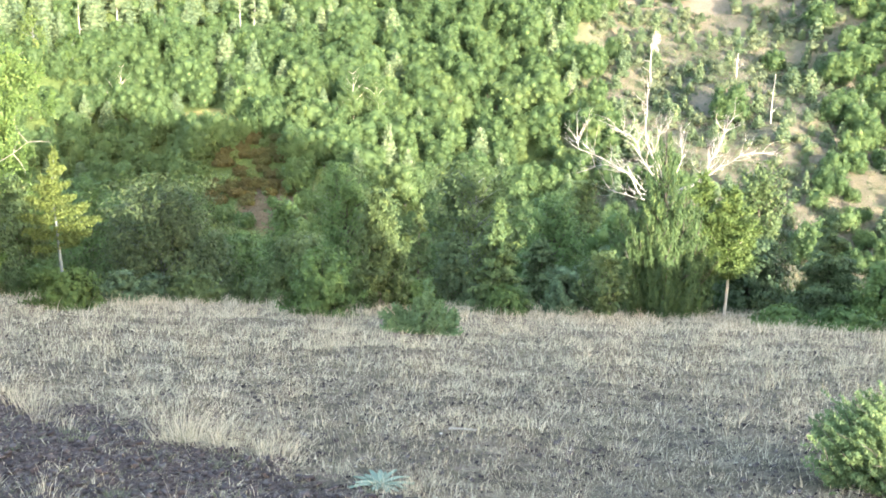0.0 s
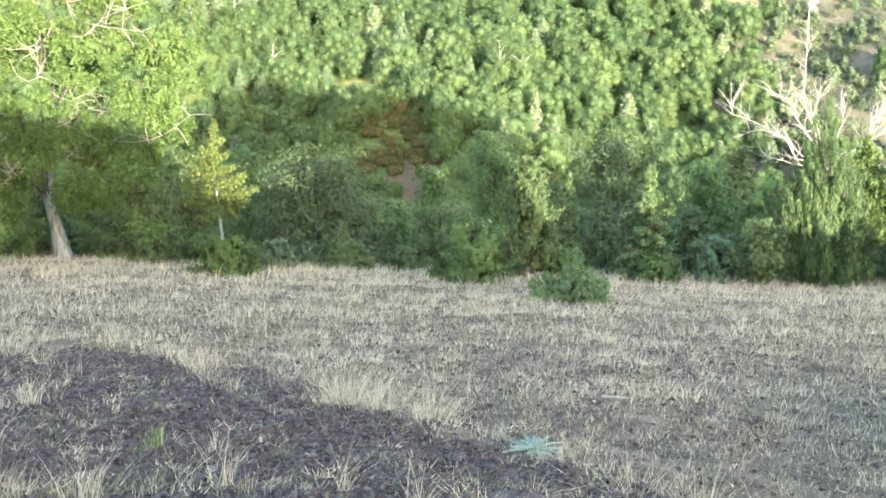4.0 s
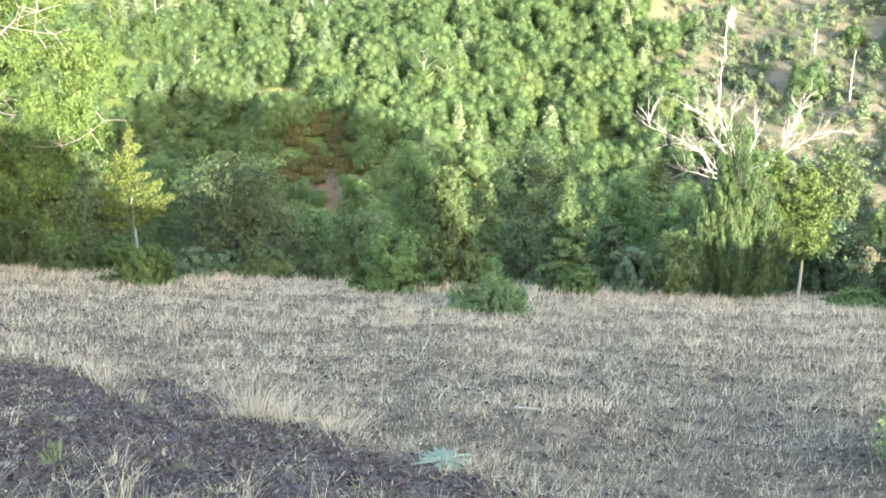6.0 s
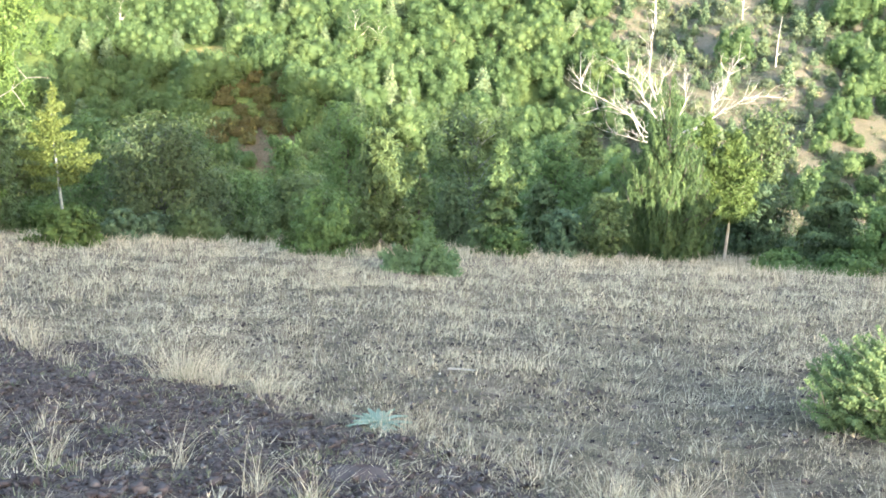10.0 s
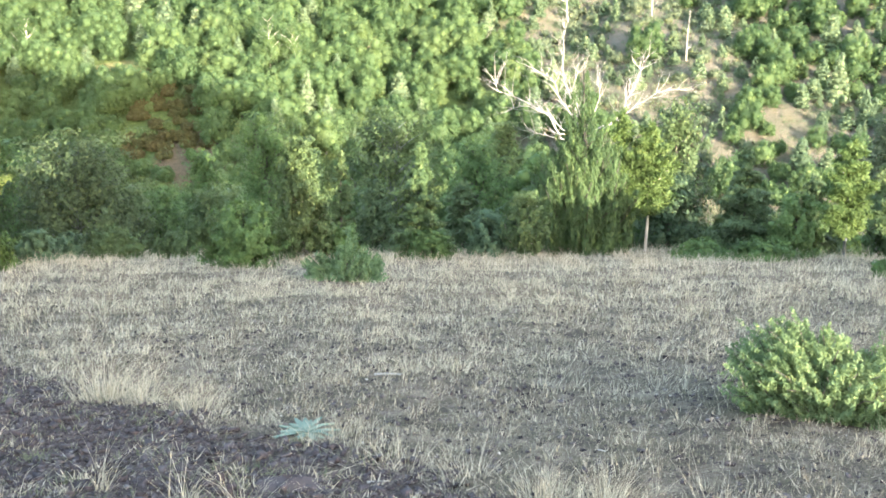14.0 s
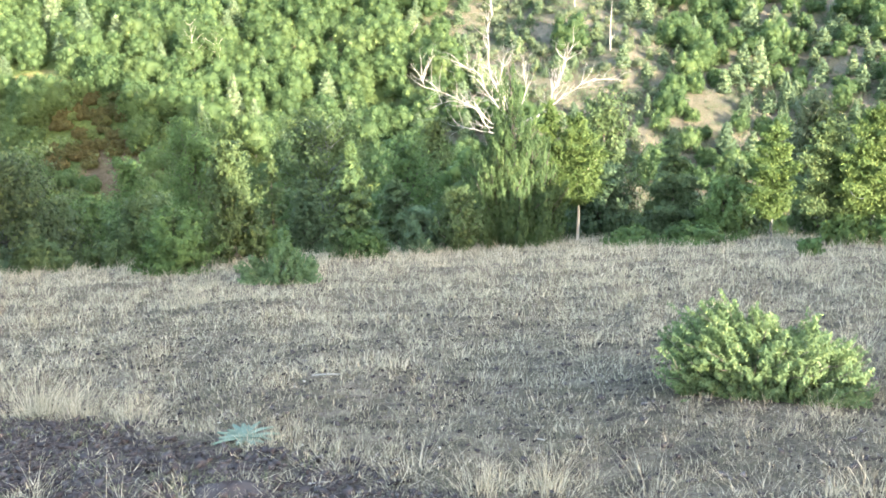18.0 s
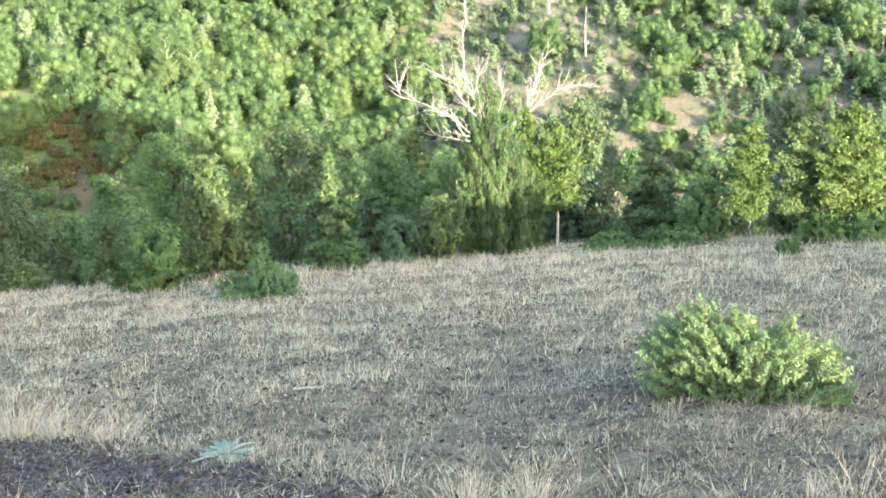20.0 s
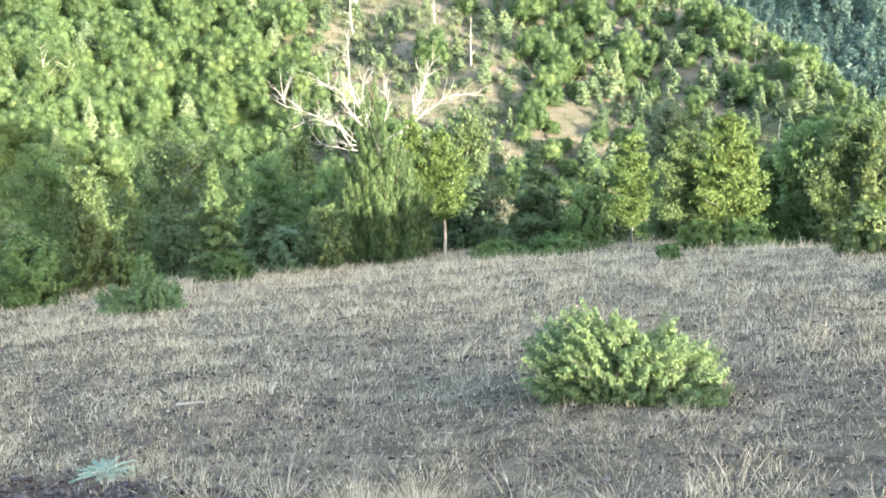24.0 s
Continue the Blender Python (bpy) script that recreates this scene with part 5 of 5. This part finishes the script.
tussock(-3.4, 4.35, 74, 0.37, 0.090, "tall dry stalks on dark soil", (0.1, 0), 0.5)
tussock(-3.0, 4.6, 55, 0.33, 0.075, "tall dry stalks on dark soil", (0.1, 0), 0.5)
tussock(-2.85, 5.9, 31, 0.26, 0.038, "small stalky tussock on bare soil", (0.1, 0), 0.5)
tussock(-4.2, 5.3, 99, 0.40, 0.090, "pale arching tussock on dark soil", (0.2, 0), 0.5)
tussock(0.50, 5.05, 170, 0.18, 0.090, "reddish dry tussock beside bare soil", (0.0, 0), 0.3)
tussock(0.85, 4.95, 150, 0.22, 0.080, "pale arching tussock beside bare soil", (0.3, 0), 0.45)
tussock(0.15, 5.4, 120, 0.15, 0.120, "pale dry tussock beside bare soil", (0.1, 0), 0.4)
tussock(-0.2, 5.6, 120, 0.15, 0.120, "pale dry tussock beside bare soil", (0.1, 0), 0.4)
tussock(1.35, 4.85, 70, 0.17, 0.120, "dry tussock in the turf", (0.15, 0), 0.5)
tussock(1.9, 4.75, 70, 0.17, 0.120, "dry tussock in the turf", (0.2, 0), 0.5)
tussock(2.35, 4.55, 60, 0.20, 0.120, "dry tussock in the turf", (0.25, 0), 0.5)
tussock(2.75, 6.15, 40, 0.16, 0.060, "sparse dry tussock before the bright juniper", (0.25, 0), 0.5)
for x, y, n, h, ln in [(-3.39, 4.62, 46, 0.24, 0.1), (-3.2, 4.8, 30, 0.26, -0.1), (-3.05, 4.75, 40, 0.20, 0.2), (-2.73, 4.77, 26, 0.28, 0.0), (-2.59, 4.98, 22, 0.2, 0.2), (-2.2, 4.85, 30, 0.22, 0.1),
                       (-5.6, 8.3, 90, 0.26, 0.1), (-5.05, 8.0, 50, 0.22, 0.15), (-6.0, 7.6, 70, 0.28, 0.1), (-3.95, 8.3, 70, 0.24, 0.1), (-3.35, 8.25, 44, 0.2, 0.1), (-1.2, 6.75, 50, 0.16, 0.1), (-0.75, 6.3, 40, 0.13, 0.1)]:
    tussock(x, y, n, h, 0.07, "wispy dry grass tuft on dark soil", (ln, 0), 0.6, M_DRY, 0.0026)
for x, y in [(-3.3, 4.7), (-3.1, 4.9), (-2.85, 4.85), (-2.45, 4.9), (-1.05, 4.6)]:
    tussock(x + 0.05, y - 0.03, 34, 0.13, 0.07, "short green grass tuft on dark soil", (0.05, 0), 0.6, M_GREENGRASS, 0.0035)
tussock(-3.25, 5.9, 24, 0.18, 0.030, "small green weed on dark soil", (0, 0), 0.25, M_GREENGRASS, 0.010)


def clods(x, y, size, r, rough=0.12):
    n = len(x)
    cube = np.array([[-1, -1, -1], [1, -1, -1], [1, 1, -1], [-1, 1, -1], [-1, -1, 1], [1, -1, 1], [1, 1, 1], [-1, 1, 1]], float) * 0.5
    a = r.uniform(0, 6.283, n)
    v = cube[None] * (1 + r.uniform(-0.45, 0.25, (n, 8, 1))) * size[:, None, None] * np.stack([r.uniform(0.7, 1.3, n), r.uniform(0.7, 1.3, n), r.uniform(0.4, 0.9, n)], 1)[:, None, :]
    v = v + r.normal(0, rough, (n, 8, 3)) * size[:, None, None]
    c, s = np.cos(a)[:, None], np.sin(a)[:, None]
    v = np.stack([v[:, :, 0] * c - v[:, :, 1] * s, v[:, :, 0] * s + v[:, :, 1] * c, v[:, :, 2]], -1)
    v = v + on_ground(x, y, 0.0)[:, None, :] + np.array([0, 0, 1]) * (size * 0.15)[:, None, None]
    q = np.array([[0, 3, 2, 1], [4, 5, 6, 7], [0, 1, 5, 4], [1, 2, 6, 5], [2, 3, 7, 6], [3, 0, 4, 7]])
    return v.reshape(-1, 3), ((np.arange(n) * 8)[:, None, None] + q[None]).reshape(-1, 4)


cr = np.random.default_rng(60)
x, y = scatter(52000, 3.5, 11.5, cr)
b = bare_strip(x, y)
keep = cr.random(len(x)) < np.where(b > -0.1, 0.85, 0.10)
x, y = x[keep], y[keep]
tagged(new("cinder_clods", mesh_np("cinder_clods", *clods(x, y, 0.006 + 0.024 * cr.random(len(x)) ** 2.2, cr), M_CLOD)), "dark cinder clods and gravel on bare soil", "gravel", kind="stuff")
x, y = scatter(17000, 3.5, 10.5, cr)
keep = bare_strip(x, y) > -0.15
x, y = x[keep], y[keep]
tagged(new("soil_lumps", mesh_np("soil_lumps", *clods(x, y, 0.014 + 0.034 * cr.random(len(x)) ** 2.0, cr, 0.24), M_LUMP)), "crumbly dark lumps of bare soil", "soil", kind="stuff")
x, y = scatter(22000, 3.6, 19, cr)
keep = (bare_strip(x, y) < 0) & (cr.random(len(x)) < 0.45)
x, y = x[keep], y[keep]
tagged(new("field_clods", mesh_np("field_clods", *clods(x, y, 0.008 + 0.032 * cr.random(len(x)) ** 2.5, cr), M_CLOD)), "dark crumbly clods among the dry turf", "gravel", kind="stuff")
x, y = scatter(700, 3.8, 22, cr)
tagged(new("pale_pebbles", mesh_np("pale_pebbles", *clods(x, y, 0.006 + 0.014 * cr.random(len(x)) ** 2, cr), M_PALESTONE)), "small pale stones scattered over the field", "gravel", kind="stuff")


# grey-green woolly rosette
def rosette(x, y):
    r = np.random.default_rng(5)
    ob = new("woolly_rosette")
    for i in range(18):
        a = 6.283 * i / 18 + r.uniform(-0.2, 0.2)
        L, w = r.uniform(0.15, 0.23), r.uniform(0.034, 0.048)
        rows = []
        for j in range(6):
            s = j / 5
            wd = w * math.sin(math.pi * min(1, 0.12 + 0.8 * s)) * 0.5
            cx, cz = L * s, 0.008 + 0.032 * s * (1.25 - s) * r.uniform(0.7, 1.2) * (1.6 if i % 2 else 0.7)
            rows += [(cx, -wd, cz + 0.012), (cx, 0, cz), (cx, wd, cz + 0.012)]
        f = np.array([[3 * j + k, 3 * j + k + 3, 3 * j + k + 4, 3 * j + k + 1] for j in range(5) for k in range(2)])
        v = np.array(rows)
        v = np.stack([v[:, 0] * math.cos(a) - v[:, 1] * math.sin(a), v[:, 0] * math.sin(a) + v[:, 1] * math.cos(a), v[:, 2]], 1)
        part("leaf", mesh_np("leaf", v, f, M_ROSETTE, True), ob)
    ob.location = (x, y, float(ground_z(x, y)) - 0.003)
    return tagged(ob, "grey-green woolly mullein rosette on bare soil", "plant")


rosette(-0.87, 6.44)


def stick(x, y, length, turn, rad, label):
    r = np.random.default_rng(int(length * 1000))
    p = bent((-length / 2, 0, rad), (length / 2, 0, rad), r, 0.03, 6)
    dx, dy = math.cos(turn), math.sin(turn)
    v = np.stack([p[:, 0] * dx, p[:, 0] * dy, p[:, 2]], 1)
    v[:, 2] += ground_z(x + v[:, 0], y + v[:, 1]) - float(ground_z(x, y))
    ob = new("stick", mesh_np("stick", *tube(v, rad * np.linspace(1, 0.6, 6), 6), M_DEAD, True))
    ob.location = (x, y, float(ground_z(x, y)) - rad * 0.3)
    tagged(ob, label, "stick", "sticks")


stick(-0.45, 8.48, 0.24, -0.1, 0.012, "short pale weathered stick lying on turf")
stick(0.95, 6.0, 0.06, -0.9, 0.006, "tiny pale twig lying on turf")
stick(1.25, 6.6, 0.05, 0.6, 0.005, "tiny pale twig lying on turf")
stick(-0.35, 5.35, 0.12, 0.2, 0.008, "thin pale twig lying on bare soil")


def burrow(x, y):
    """A small animal hole: a dark pit inside a low rim of thrown-up soil."""
    r = np.random.default_rng(9)
    rings = [(0.0, -0.05), (0.022, -0.045), (0.032, 0.006), (0.055, 0.022), (0.10, 0.010), (0.16, -0.012)]
    n = 18
    a = np.linspace(0, 2 * np.pi, n, endpoint=False)
    rows = []
    for q, z in rings:
        k = 1 + r.normal(0, 0.10, n)
        px, py = q * k * np.cos(a) * 1.35, q * k * np.sin(a)
        rows.append(np.stack([px, py, z + r.normal(0, 0.003, n) + ground_z(x + px, y + py) - float(ground_z(x, y)) + (0.03 if q < 0.04 else 0.0)], 1))
    i, j = np.meshgrid(np.arange(len(rings) - 1), np.arange(n), indexing="ij")
    f = np.stack([i * n + j, i * n + (j + 1) % n, (i + 1) * n + (j + 1) % n, (i + 1) * n + j], -1).reshape(-1, 4)
    ob = new("burrow", mesh_np("burrow", np.concatenate(rows), f[:, ::-1].copy(), M_LUMP, True))
    ob.location = (x, y, float(ground_z(x, y)) + 0.01)
    return tagged(ob, "small burrow hole with a rim of dark soil", "burrow")


burrow(-0.81, 5.28)
tussock(-0.76, 5.42, 60, 0.07, 0.10, "flattened mat of dead grass by a burrow", (0.8, 0), 1.2, M_DRY, 0.0035)
tussock(2.15, 4.65, 14, 0.16, 0.02, "bleached curling grass stalks in the turf", (0.5, 0), 0.8, M_DRY, 0.006)
